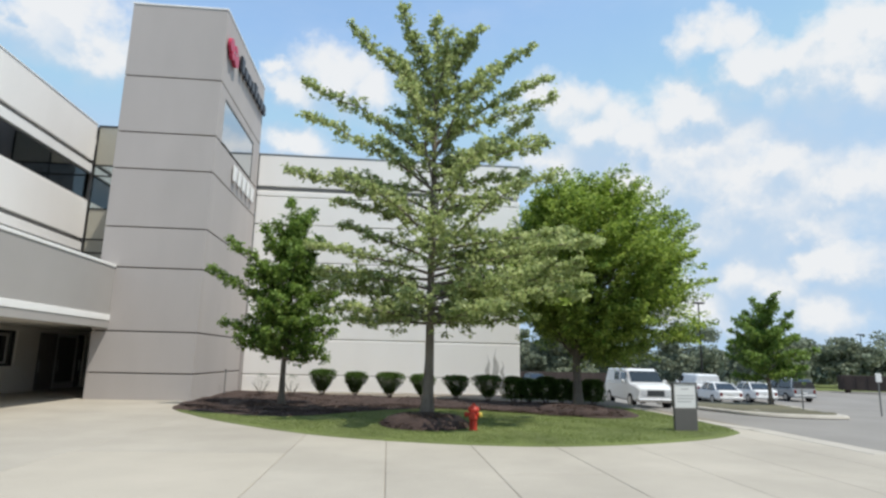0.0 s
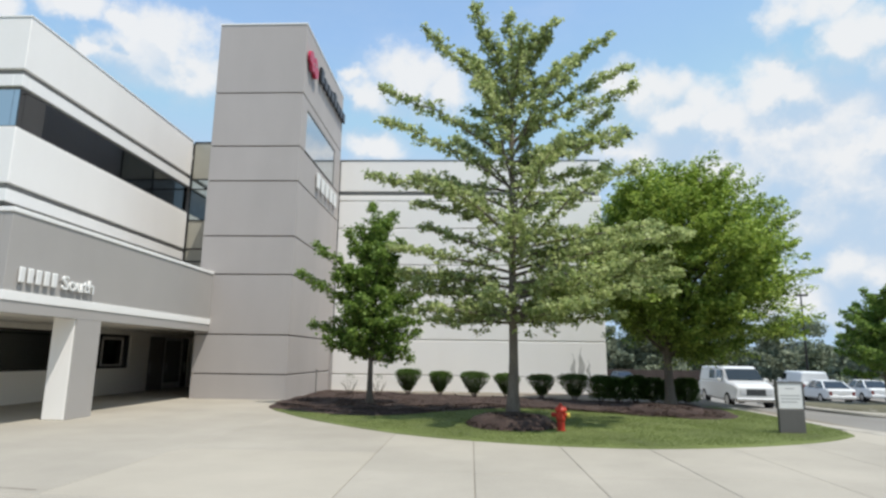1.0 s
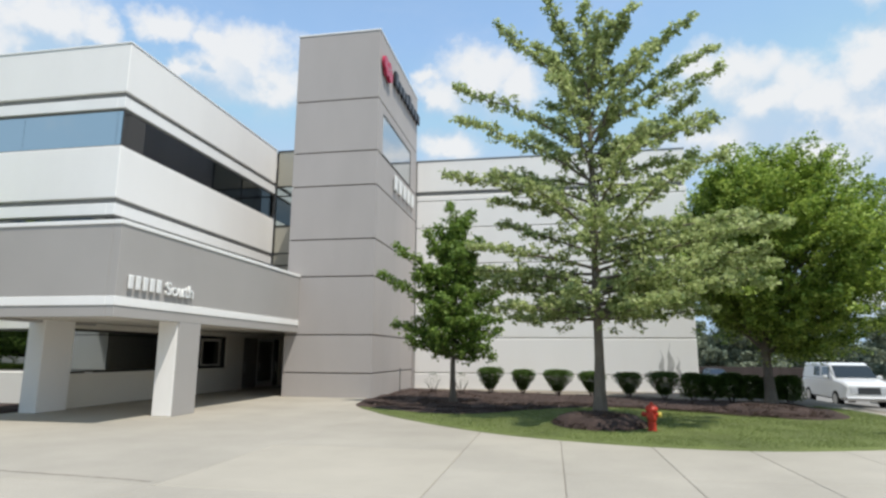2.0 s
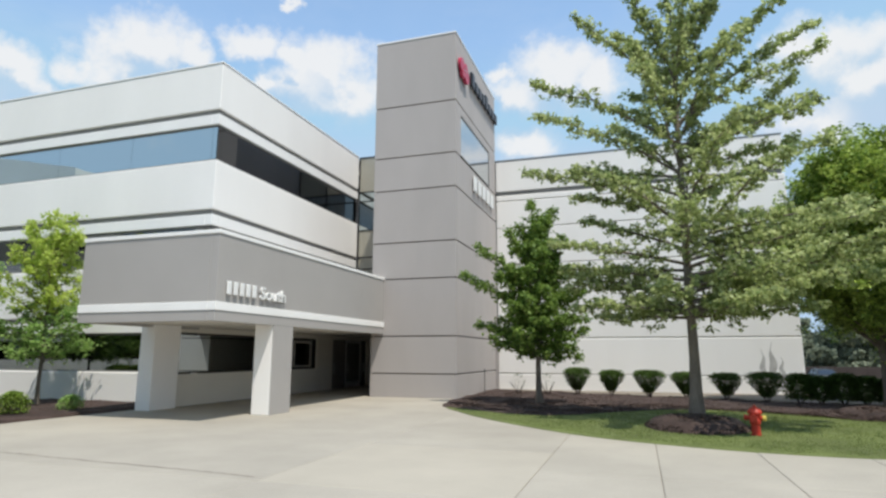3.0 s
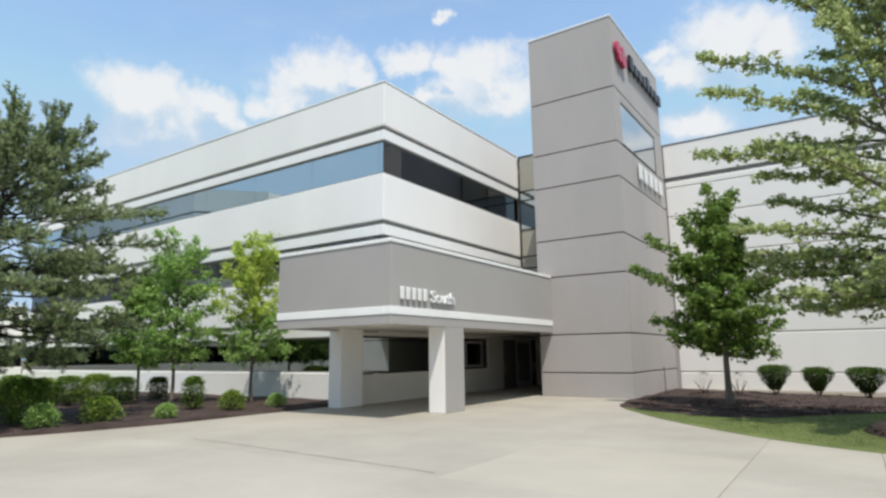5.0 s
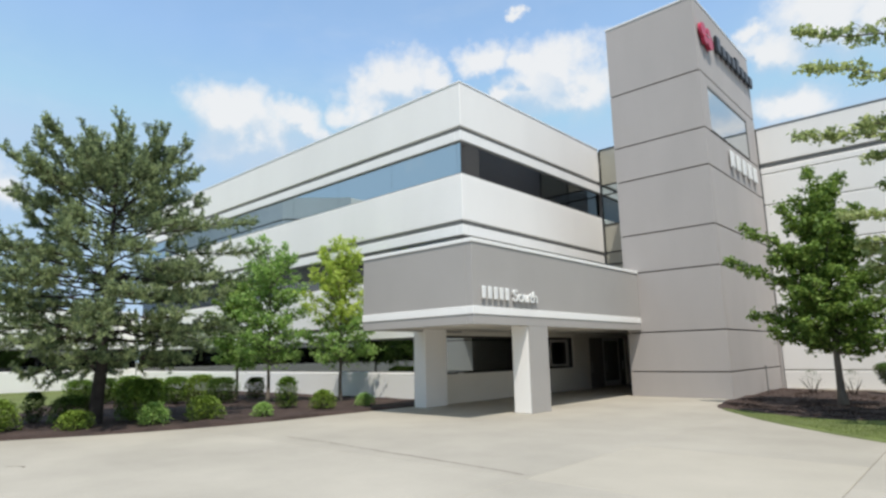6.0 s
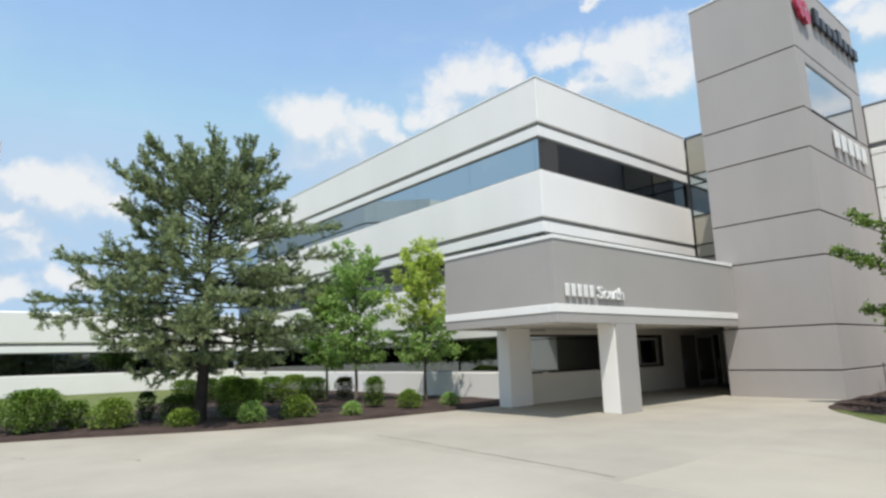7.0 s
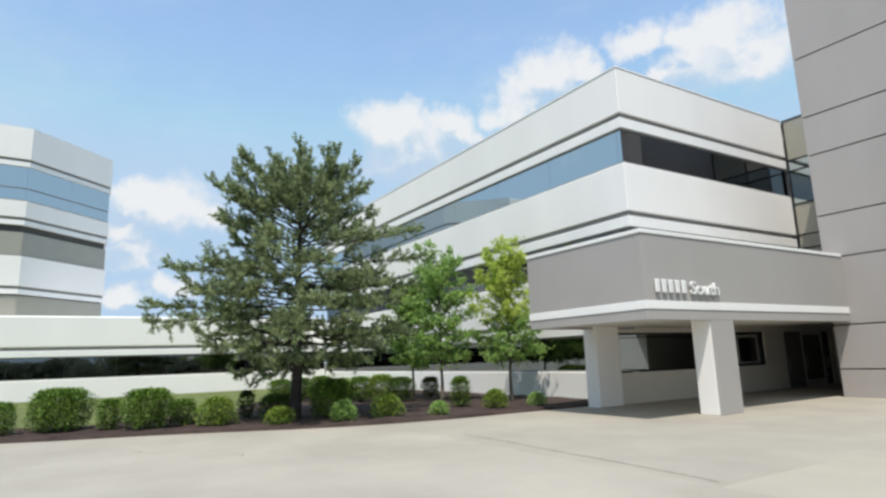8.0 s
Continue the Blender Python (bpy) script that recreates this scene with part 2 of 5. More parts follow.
M = dict(
    white=surface("white_painted_panel", (0.885, 0.865, 0.84), 0.75, 0.04, 0.35, 40, 0.06, piece=0.015, streak=0.25),
    white_trim=surface("white_trim_paint", (0.89, 0.88, 0.865), 0.6, 0.04, 0.8, 40, 0.04),
    taupe=surface("grey_precast_panel", (0.432, 0.40, 0.386), 0.85, 0.06, 0.5, 60, 0.12, piece=0.02, streak=0.3),
    fascia=surface("grey_fascia_paint", (0.40, 0.38, 0.365), 0.8, 0.05, 0.4, 50, 0.08),
    groove=surface("dark_reveal_sealant", (0.25, 0.245, 0.235), 0.9, 0.1),
    pale_joint=surface("pale_joint_sealant", (0.42, 0.41, 0.39), 0.9, 0.1),
    joint=surface("joint_shadow_gap", (0.10, 0.095, 0.09), 0.9, 0.1),
    cream=surface("cream_painted_wall", (0.77, 0.73, 0.66), 0.8, 0.05, 0.5, 40, 0.05),
    concrete=surface("broom_finished_concrete", (0.385, 0.352, 0.297), 0.9, 0.17, 0.3, 45, 0.25, piece=0.05),
    concrete_new=surface("newer_concrete", (0.405, 0.368, 0.306), 0.9, 0.10, 0.4, 45, 0.25),
    kerb=surface("kerb_concrete", (0.42, 0.39, 0.34), 0.9, 0.14, 0.8, 30, 0.25),
    asphalt=surface("worn_asphalt", (0.235, 0.222, 0.205), 0.9, 0.14, 0.25, 70, 0.35),
    soil=surface("bare_ground", (0.13, 0.12, 0.075), 0.95, 0.25, 0.15, 6, 0.4),
    turf=surface("lawn_turf", (0.135, 0.165, 0.05), 0.95, 0.35, 0.55, 35, 0.9, dist=0.03),
    mulch=surface("shredded_bark_mulch", (0.066, 0.044, 0.038), 0.95, 0.45, 1.2, 28, 1.0, dist=0.04),
    roof=surface("roof_membrane", (0.35, 0.35, 0.34), 0.9, 0.1),
    interior=surface("dim_interior_paint", (0.52, 0.47, 0.42), 0.9, 0.1),
    door_grey=surface("grey_door_metal", (0.60, 0.585, 0.57), 0.5, 0.06, bump=0.02),
    door_brown=surface("brown_grey_door_paint", (0.20, 0.18, 0.165), 0.5, 0.06, bump=0.02),
    gap=surface("sandy_joint_filler", (0.22, 0.19, 0.155), 0.95, 0.2),
    # wall white greyed down for the painted shadow streaks on the hall
    blotch=surface("grey_wall_shade", (0.50, 0.49, 0.47), 0.85, 0.25, 3.0, 30, 0.05),
    dark_metal=surface("dark_anodised_metal", (0.035, 0.033, 0.032), 0.4, 0.1, metal=0.6, bump=0.02),
    grey_metal=surface("grey_painted_metal", (0.20, 0.195, 0.185), 0.5, 0.08, bump=0.03),
    silver_metal=surface("brushed_aluminium", (0.55, 0.55, 0.54), 0.35, 0.08, metal=0.9, bump=0.02),
    glass=tinted_glass("tinted_window_glass", (0.20, 0.22, 0.23), 2.0, 0.62, (0.82, 0.94, 0.96)),
    # brighter copy: a stronger mirror lifts the tower window's cloud reflection
    glass_bright=tinted_glass("mirror_window_glass", (0.26, 0.28, 0.29), 2.0, 0.72),
    # dimmed copy of the window glass, standing in for dark reflections
    glass_dimmed=tinted_glass("dimmed_window_glass", (0.16, 0.16, 0.155), 1.7, 0.20),
    spandrel=surface("beige_opaque_glass", (0.35, 0.335, 0.28), 0.15, 0.05, bump=0.0, spec=0.7),
    clear=tinted_glass("dark_door_glass", (0.4, 0.38, 0.36), 1.6, 0.22),
    bark=surface("tree_bark", (0.19, 0.16, 0.13), 0.95, 0.35, 3.0, 30, 0.8, streak=0.3, dist=0.02),
    dark_bark=surface("pine_bark", (0.06, 0.048, 0.042), 0.95, 0.35, 3.0, 26, 0.9, dist=0.03),
    leaf_big=leafy("grey_green_leaf", (0.21, 0.28, 0.085), (0.61, 0.67, 0.32), 0.52),
    leaf_small=leafy("deep_green_leaf", (0.09, 0.175, 0.033), (0.31, 0.43, 0.10), 0.38),
    leaf_lush=leafy("lush_green_leaf", (0.10, 0.19, 0.030), (0.54, 0.66, 0.15), 0.28),
    leaf_lime=leafy("lime_green_leaf", (0.34, 0.46, 0.07), (0.68, 0.78, 0.20), 0.55),
    leaf_low=leafy("low_shrub_leaf", (0.13, 0.22, 0.032), (0.29, 0.39, 0.07), 0.25),
    leaf_sapling=leafy("fresh_green_leaf", (0.19, 0.34, 0.075), (0.49, 0.67, 0.23), 0.55),
    leaf_bush=leafy("boxwood_leaf", (0.05, 0.10, 0.02), (0.12, 0.20, 0.037), 0.25),
    leaf_bright=leafy("bright_shrub_leaf", (0.075, 0.155, 0.024), (0.20, 0.31, 0.048), 0.22),
    needle=leafy("pine_needle", (0.088, 0.134, 0.064), (0.48, 0.56, 0.28), 0.42),
    # greyed and paled so the haze over the far trees is in the colour
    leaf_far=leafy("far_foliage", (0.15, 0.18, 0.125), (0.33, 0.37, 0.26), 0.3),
    blade=leafy("grass_blade", (0.11, 0.155, 0.038), (0.265, 0.315, 0.10), 0.3),
)


# ---- making things ----
def thing(name, at=(0, 0, 0), label="", category="", group="", kind=""):
    ob = new(name)
    ob.location = at
    return tagged(ob, label, category, group, kind)


def link_mesh(name, mesh, parent, label=""):
    ob = new(name, mesh)
    if parent is not None:
        ob.parent = parent
        ob.matrix_parent_inverse = Matrix.Translation(-Vector(parent.location))
    return tagged(ob, label)


def part(name, bm, material, parent=None, label="", smooth=False):
    """Links a bmesh in world places as one mesh object under a thing or a part."""
    mesh = bpy.data.meshes.new(name)
    bm.normal_update()
    bm.to_mesh(mesh)
    bm.free()
    mesh.materials.append(material)
    if smooth:
        mesh.shade_smooth()
    return link_mesh(name, mesh, parent, label)


def raw(name, verts, faces, material, parent=None, label="", smooth=False):
    mesh = bpy.data.meshes.new(name)
    verts, faces = np.asarray(verts, float), np.asarray(faces, int)
    k = faces.shape[1]
    mesh.vertices.add(len(verts))
    mesh.vertices.foreach_set("co", verts.ravel())
    mesh.loops.add(faces.size)
    mesh.loops.foreach_set("vertex_index", faces.ravel())
    mesh.polygons.add(len(faces))
    mesh.polygons.foreach_set("loop_start", np.arange(0, faces.size, k))
    mesh.update(calc_edges=True)
    mesh.validate()
    mesh.materials.append(material)
    if smooth:
        mesh.shade_smooth()
    return link_mesh(name, mesh, parent, label)


def hexa(bm, pts, bevel=0.0):
    vs = [bm.verts.new(p) for p in pts]
    fs = [bm.faces.new([vs[i] for i in q]) for q in ((3, 2, 1, 0), (4, 5, 6, 7), (0, 1, 5, 4), (1, 2, 6, 5), (2, 3, 7, 6), (3, 0, 4, 7))]
    if bevel:
        edges = list({e for f in fs for e in f.edges})
        bmesh.ops.bevel(bm, geom=edges, offset=bevel, segments=1, affect="EDGES", profile=0.5)
    return bm


def box(x0, x1, y0, y1, z0, z1, bevel=0.0, bm=None):
    bm = bm or bmesh.new()
    return hexa(bm, [(x0, y0, z0), (x1, y0, z0), (x1, y1, z0), (x0, y1, z0), (x0, y0, z1), (x1, y0, z1), (x1, y1, z1), (x0, y1, z1)], bevel)


class Face:
    """A vertical plane: a from its corner along it, d outwards."""

    def __init__(self, corner, way, out):
        self.c, self.u, self.n = Vector((*corner, 0)), Vector((*way, 0)).normalized(), Vector((*out, 0)).normalized()

    def at(self, a, d, z):
        return self.c + self.u * a + self.n * d + Vector((0, 0, z))

    def slab(self, a0, a1, d0, d1, z0, z1, bevel=0.0, bm=None):
        bm = bm or bmesh.new()
        p = [self.at(a, d, z) for z in (z0, z1) for a, d in ((a0, d0), (a1, d0), (a1, d1), (a0, d1))]
        hexa(bm, p, bevel)
        bmesh.ops.recalc_face_normals(bm, faces=bm.faces)
        return bm


def cylinder(p0, p1, r0, r1=None, sides=12, bm=None):
    bm = bm or bmesh.new()
    p0, p1 = Vector(p0), Vector(p1)
    q = (p1 - p0).to_track_quat("Z", "Y")
    r1 = r0 if r1 is None else r1
    lo = [bm.verts.new(p0 + q @ Vector((r0 * math.cos(t), r0 * math.sin(t), 0))) for t in [2 * math.pi * i / sides for i in range(sides)]]
    hi = [bm.verts.new(p1 + q @ Vector((r1 * math.cos(t), r1 * math.sin(t), 0))) for t in [2 * math.pi * i / sides for i in range(sides)]]
    for i in range(sides):
        j = (i + 1) % sides
        bm.faces.new((lo[i], lo[j], hi[j], hi[i]))
    bm.faces.new(lo[::-1])
    bm.faces.new(hi)
    return bm


def fall(x, y):
    """The ground falls gently away to the north-east."""
    s = y + 0.35 * x - 26
    return -0.03 * min(max(0.0, s), 24.0)


# ---- ground ----
def axis_steps(lo, hi, near, far_lo, far_hi):
    inner = list(np.linspace(lo, hi, near))
    return [far_lo, far_lo / 3, far_lo / 8] + inner + [far_hi / 8, far_hi / 3, far_hi]


def sheet(name, xs, ys, lift, material, label, category):
    verts = [(x, y, fall(x, y) + lift) for y in ys for x in xs]
    n = len(xs)
    faces = [(j * n + i, j * n + i + 1, (j + 1) * n + i + 1, (j + 1) * n + i) for j in range(len(ys) - 1) for i in range(n - 1)]
    ob = raw(name, verts, faces, material, smooth=True)
    return tagged(ob, label, category, kind="structure")


sheet("ground", axis_steps(-160, 160, 50, -2400, 2400), axis_steps(-160, 160, 50, -2400, 2400), -0.26, M["soil"],
      "dry grassy ground reaching the horizon", "ground")
sheet("road", np.linspace(8.6, 120, 45), np.linspace(-70, 120, 50), -0.12, M["asphalt"],
      "worn grey asphalt driveway and parking area", "road")


def smooth_loop(pts, per=8):
    out, n = [], len(pts)
    for i in range(n):
        p0, p1, p2, p3 = (np.array(pts[(i + k - 1) % n], float) for k in range(4))
        for t in np.arange(per) / per:
            out.append(0.5 * ((2 * p1) + (p2 - p0) * t + (2 * p0 - 5 * p1 + 4 * p2 - p3) * t * t + (3 * p1 - p0 - 3 * p2 + p3) * t ** 3))
    return np.array(out)


def patch(name, pts, centre, lift, material, label, category, swell=0.0, bumpy=0.0, rings=14, soft=True, edge=(1.0, 0.996, 0.985)):
    """A raised bed with a curved outline and a rounded rim that goes down to the ground."""
    loop = smooth_loop(pts) if soft else np.array(pts, float)
    c, n = np.array(centre, float), len(loop)
    verts, faces = [], []
    steps = list(edge) + list(np.linspace(edge[-1] * 0.95, 0.0, rings - 2))
    for k, f in enumerate(steps):
        for p in loop:
            q = c + (p - c) * f
            rim = (0.0, 0.8)[k] if k < 2 else 1.0
            z = fall(*q) - 0.10 * (1 - rim) + lift * rim + swell * math.sin(min(1.0, k / rings * 1.6) * math.pi / 2)
            z += bumpy * rim * noise.noise((q[0] * 0.9, q[1] * 0.9, 3.1)) + bumpy * 0.5 * rim * noise.noise((q[0] * 4, q[1] * 4, 1.7))
            verts.append((q[0], q[1], z))
    for k in range(rings):
        for i in range(n):
            j = (i + 1) % n
            faces.append((k * n + i, k * n + j, (k + 1) * n + j, (k + 1) * n + i))
    ob = raw(name, verts, faces, material, smooth=True)
    return tagged(ob, label, category, kind="structure")


LAWN = [(-7.75, 21.0), (-6.45, 18.55), (-4.95, 16.65), (-3.1, 14.85), (-1.7, 13.85), (-0.2, 13.2), (1.3, 12.8), (3.2, 12.72), (5.35, 13.3), (7.25, 14.2), (8.55, 15.2), (9.2, 16.1), (9.5, 18.3),
        (9.4, 23), (9.2, 27), (8.9, 31.5), (7, 32.4), (0, 32.2), (-7.5, 31.8), (-7.9, 26)]
patch("lawn", LAWN, (1.5, 21), 0.035, M["turf"], "mown green lawn with a curved edge by the walk", "lawn", bumpy=0.015)
BED = [(-8.0, 21.9), (-7.62, 20.35), (-6.46, 19.3), (-5.2, 18.5), (-4.1, 18.1), (-2.9, 18.5), (-1.4, 20.2), (0.6, 21.6), (3.0, 21.3), (4.9, 19.9), (6.3, 18.9), (7.8, 19.6),
       (8.5, 22), (8.5, 26), (7.6, 31.9), (2, 31.95), (-7.9, 31.9), (-8.2, 28), (-8.2, 24.2)]
patch("mulch_bed", BED, (1.2, 25.5), 0.07, M["mulch"], "dark brown bark mulch bed along the wall", "mulch bed", bumpy=0.06)
WEST_BED = [(-24.5, -6.5), (-21.4, -1.6), (-19.85, 2.39), (-17.95, 6.3), (-17.15, 9.5), (-17.05, 12.5), (-17.0, 15.2), (-17.2, 17.7), (-22, 17.75),
            (-30, 17.75), (-34, 17.0), (-34, 13), (-31.5, 8), (-26.5, 5), (-24.3, 0), (-25.8, -6)]
patch("mulch_bed_west", WEST_BED, (-21.8, 9), 0.09, M["mulch"], "dark brown bark mulch bed planted with shrubs", "mulch bed", bumpy=0.06)
patch("lawn_west", [(-48.4, 17.7), (-22, 17.7), (-21, 10), (-22.2, 2), (-24, -6), (-30, -30), (-48.4, -40)], (-34, 2), 0.02, M["turf"],
      "green lawn in front of the low wing", "lawn", bumpy=0.02, soft=False, rings=20)


# ---- the tower ----
TX0, TX1, TY0, TY1, TTOP = -12.255, -8.255, 24.14, 31.95, 16.7
JOINTS = [0.0, 1.0, 2.61, 5.14, 6.8, 9.26, 10.85, 13.36, TTOP]
GAP = 0.028
tower = thing("stair_tower", ((TX0 + TX1) / 2, (TY0 + TY1) / 2, 0), "tall grey precast stair tower with dark horizontal joints", "tower")
part("core", box(TX0 + 0.08, TX1 - 0.08, TY0 + 0.08, TY1, -0.3, 10.86), M["joint"], tower)
part("core", box(TX0 + 0.08, TX1 - 1.4, TY0 + 0.08, TY1, 10.86, TTOP - 0.05), M["joint"], tower)
part("core", box(TX1 - 1.4, TX1 - 0.08, TY0 + 0.08, TY1, 13.0, TTOP - 0.05), M["joint"], tower)
WIN = (24.95, 30.55, 10.93, 12.92)
for lo, hi in zip(JOINTS, JOINTS[1:]):
    a, b = lo + (GAP if lo else -0.3), hi - (GAP if hi < TTOP else 0)
    part("panel", box(TX0, TX1 - 0.004, TY0, TY0 + 0.18, a, b, 0.012), M["taupe"], tower)
    part("panel", box(TX0, TX0 + 0.18, TY0 + 0.184, TY1, a, b, 0.012), M["taupe"], tower)
    if abs(lo - 10.85) > 0.1:
        part("panel", box(TX1 - 0.18, TX1, TY0 + 0.184, TY1, a, b, 0.012), M["taupe"], tower)
    else:
        part("panel", box(TX1 - 0.3, TX1, TY0 + 0.184, WIN[0], a, b, 0.012), M["taupe"], tower)
        part("panel", box(TX1 - 0.3, TX1, WIN[1], TY1, a, b, 0.012), M["taupe"], tower)
        part("panel", box(TX1 - 0.3, TX1, WIN[0] + 0.004, WIN[1] - 0.004, WIN[3], b, 0.012), M["taupe"], tower)
win = part("window", box(TX1 - 0.06, TX1 - 0.04, WIN[0], WIN[1], WIN[2], WIN[3]), M["glass_bright"], tower, "tinted glass reflecting clouds")
for y0, y1, z0, z1 in ((WIN[0], WIN[1], WIN[3] - 0.06, WIN[3]), (WIN[0], WIN[1], WIN[2], WIN[2] + 0.05), (WIN[0], WIN[0] + 0.05, WIN[2] + 0.05, WIN[3] - 0.06),
                       (WIN[1] - 0.05, WIN[1], WIN[2] + 0.05, WIN[3] - 0.06)):
    part("frame", box(TX1 - 0.036, TX1 - 0.015, y0, y1, z0, z1), M["grey_metal"], win)
part("cap", box(TX0 - 0.03, TX1 + 0.03, TY0 - 0.03, TY1 + 0.03, TTOP, TTOP + 0.07, 0.01), M["white_trim"], tower, "pale metal coping")
part("downspout", box(TX1 + 0.01, TX1 + 0.11, TY1 - 0.5, TY1 - 0.38, 0.1, 2.4, 0.01), M["taupe"], tower)


# ---- storeys of the office buildings ----
def ribbon(owner, face, a0, a1, groove, height, pane=4.1, depth=0.35, glass="glass"):
    """One storey of a facade hung below the reveal at height groove: reveal, white band, ribbon of panes, sill."""
    part("reveal", face.slab(a0, a1, -depth, -0.10, groove - 0.20, groove), M["groove"], owner)
    part("band", face.slab(a0, a1, -depth, -0.02, groove - 0.62, groove - 0.20, 0.012), M["white_trim"], owner)
    part("head", face.slab(a0, a1, -depth, -0.10, groove - 0.70, groove - 0.62), M["grey_metal"], owner)
    z0, z1 = groove - height, groove - 0.70
    n = max(1, round((a1 - a0) / pane))
    for i in range(n):
        b0, b1 = a0 + (a1 - a0) * i / n, a0 + (a1 - a0) * (i + 1) / n
        part("pane", face.slab(b0 + 0.006, b1 - 0.006, -0.15, -0.13, z0 + 0.05, z1), M[glass], owner)
    part("sill", face.slab(a0, a1, -depth, -0.04, z0, z0 + 0.05, 0.008), M["grey_metal"], owner)


G3, G2, G1, WIN_H, ROOF = 11.36, 7.31, 3.25, 2.10, 13.28
EX, SY = -16.04, 17.86
office = thing("office_building", (-32, 24, 0), "white three-storey office block with ribbon windows", "office building")
south = Face((EX, SY), (-1, 0), (0, -1))
east = Face((EX, SY), (0, 1), (1, 0))
SLEN, ELEN = 32.5, 12.2
for lo, hi in ((G3, ROOF), (G2, G3 - WIN_H), (G1, G2 - WIN_H)):
    bm = box(EX - SLEN, EX, SY, SY + ELEN, lo, hi, 0.025)
    part("spandrel_wall" if hi < ROOF else "parapet_wall", bm, M["white"], office)
part("base_wall", box(EX - SLEN, EX - 0.42, SY, SY + 0.35, -0.4, G1 - WIN_H, 0.03), M["white"], office)
for g in (G1, G2, G3):
    ribbon(office, south, 0.36 if g > G1 else 0.8, SLEN, g, WIN_H, glass="glass" if g > G2 else "glass_dimmed")
# east ribbons: glass dimmed for the shaded tower face they reflect
for g in (G2, G3):
    ribbon(office, east, 0.36, ELEN, g, WIN_H, 4.2, glass="glass_dimmed")
    # the corner of each storey
    part("reveal", box(EX - 0.36, EX - 0.10, SY + 0.10, SY + 0.36, g - 0.20, g), M["groove"], office)
    part("band", box(EX - 0.36, EX - 0.02, SY + 0.02, SY + 0.36, g - 0.62, g - 0.20, 0.012), M["white_trim"], office)
    part("head", box(EX - 0.36, EX - 0.10, SY + 0.10, SY + 0.36, g - 0.70, g - 0.62), M["grey_metal"], office)
    part("sill", box(EX - 0.36, EX - 0.04, SY + 0.04, SY + 0.36, g - WIN_H, g - WIN_H + 0.05), M["grey_metal"], office)
    part("pane", box(EX - 0.15, EX - 0.13, SY + 0.155, SY + 0.354, g - WIN_H + 0.05, g - 0.70), M["glass_dimmed"], office)
    part("pane", box(EX - 0.354, EX - 0.155, SY + 0.13, SY + 0.15, g - WIN_H + 0.05, g - 0.70), M["glass" if g > G2 else "glass_dimmed"], office)
for z in (0.0, G2 - 3.0, G3 - 3.0):
    part("floor_slab", box(EX - SLEN + 0.4, EX - 0.5, SY + 0.4, SY + 16, z - 0.3, z), M["interior"], office)
part("inner_wall", box(EX - SLEN + 0.5, EX - 5, SY + 5, SY + 16, 0.02, ROOF - 0.4), M["interior"], office)
part("roof", box(EX - SLEN + 0.1, EX - 0.1, SY + 0.1, SY + 18, ROOF - 0.05, ROOF - 0.01), M["roof"], office)
part("coping", box(EX - SLEN, EX + 0.025, SY - 0.025, SY + ELEN, ROOF + 0.004, ROOF + 0.07, 0.01), M["white_trim"], office, "thin metal coping")
part("back_wall", box(EX - SLEN, EX, SY + ELEN + 0.6, SY + 18, 2.92, ROOF - 0.08), M["white"], office)
part("back_wall", box(EX - SLEN, -19.0, SY + ELEN + 0.6, SY + 18, -0.3, 2.90), M["white"], office)
part("back_wall", box(-18.99, -16.76, 33.31, 33.6, -0.3, 2.90), M["interior"], office)

# glazed link between block and tower
link = thing("glazed_link", (-14.1, 30.1, 0), "narrow glazed link between office block and tower", "glazed link")
LY = SY + ELEN + 0.05
link_face = Face((EX + 0.02, LY), (1, 0), (0, -1))
LW = TX0 - EX - 0.06
LEVELS = [5.0, 6.62, 7.3, 8.87, 10.6, 11.16, ROOF]
for z0, z1 in zip(LEVELS, LEVELS[1:]):
    for a0, a1 in ((0.0, LW * 0.5), (LW * 0.5, LW)):
        seen_through = 8 < z0 < 11
        part("pane" if seen_through else "spandrel_panel", link_face.slab(a0 + 0.03, a1 - 0.03, -0.05, -0.03, z0 + 0.03, z1 - 0.03),
             M["glass" if seen_through else "spandrel"], link)
for z in LEVELS:
    part("mullion", link_face.slab(0, LW, -0.09, 0.0, z - 0.035, z + 0.035), M["dark_metal"], link)
for a in (0.03, LW * 0.5, LW - 0.03):
    part("mullion", link_face.slab(a - 0.03, a + 0.03, -0.085, -0.005, 5.0, ROOF), M["dark_metal"], link)
part("back", link_face.slab(0, LW, -1.2, -1.0, 5.0, ROOF), M["cream"], link)
part("roof", link_face.slab(0, LW, -1.2, -0.1, ROOF - 0.1, ROOF), M["roof"], link)

# ---- entrance canopy ----
CX0, CX1, CY0, CY1 = -16.48, -11.645, 12.98, TY0 - 0.004
canopy = thing("entrance_canopy", (-14, 18, 0), "grey entrance canopy with white bands on square columns", "canopy")
FB, FT, BAND0, BAND1, FTOP = 2.72, 3.01, 3.01, 3.24, 5.12
for name, m, z0, z1, out in (("fascia", "fascia", BAND1, FTOP, 0.0), ("band", "white_trim", BAND0, BAND1, 0.022), ("lower_fascia", "fascia", FB, FT, 0.0), ("cap", "white_trim", FTOP, 5.23, 0.03)):
    part(name, box(CX1 - 0.25, CX1 + out, CY0 - out, CY1, z0, z1, 0.008), M[m], canopy)
    part(name, box(CX0 - out, CX1 - 0.254, CY0 - out, CY0 + 0.25, z0, z1, 0.008), M[m], canopy)
    part(name, box(CX0 - out, CX0 + 0.25, CY0 + 0.254, SY - 0.03, z0, z1, 0.008), M[m], canopy)
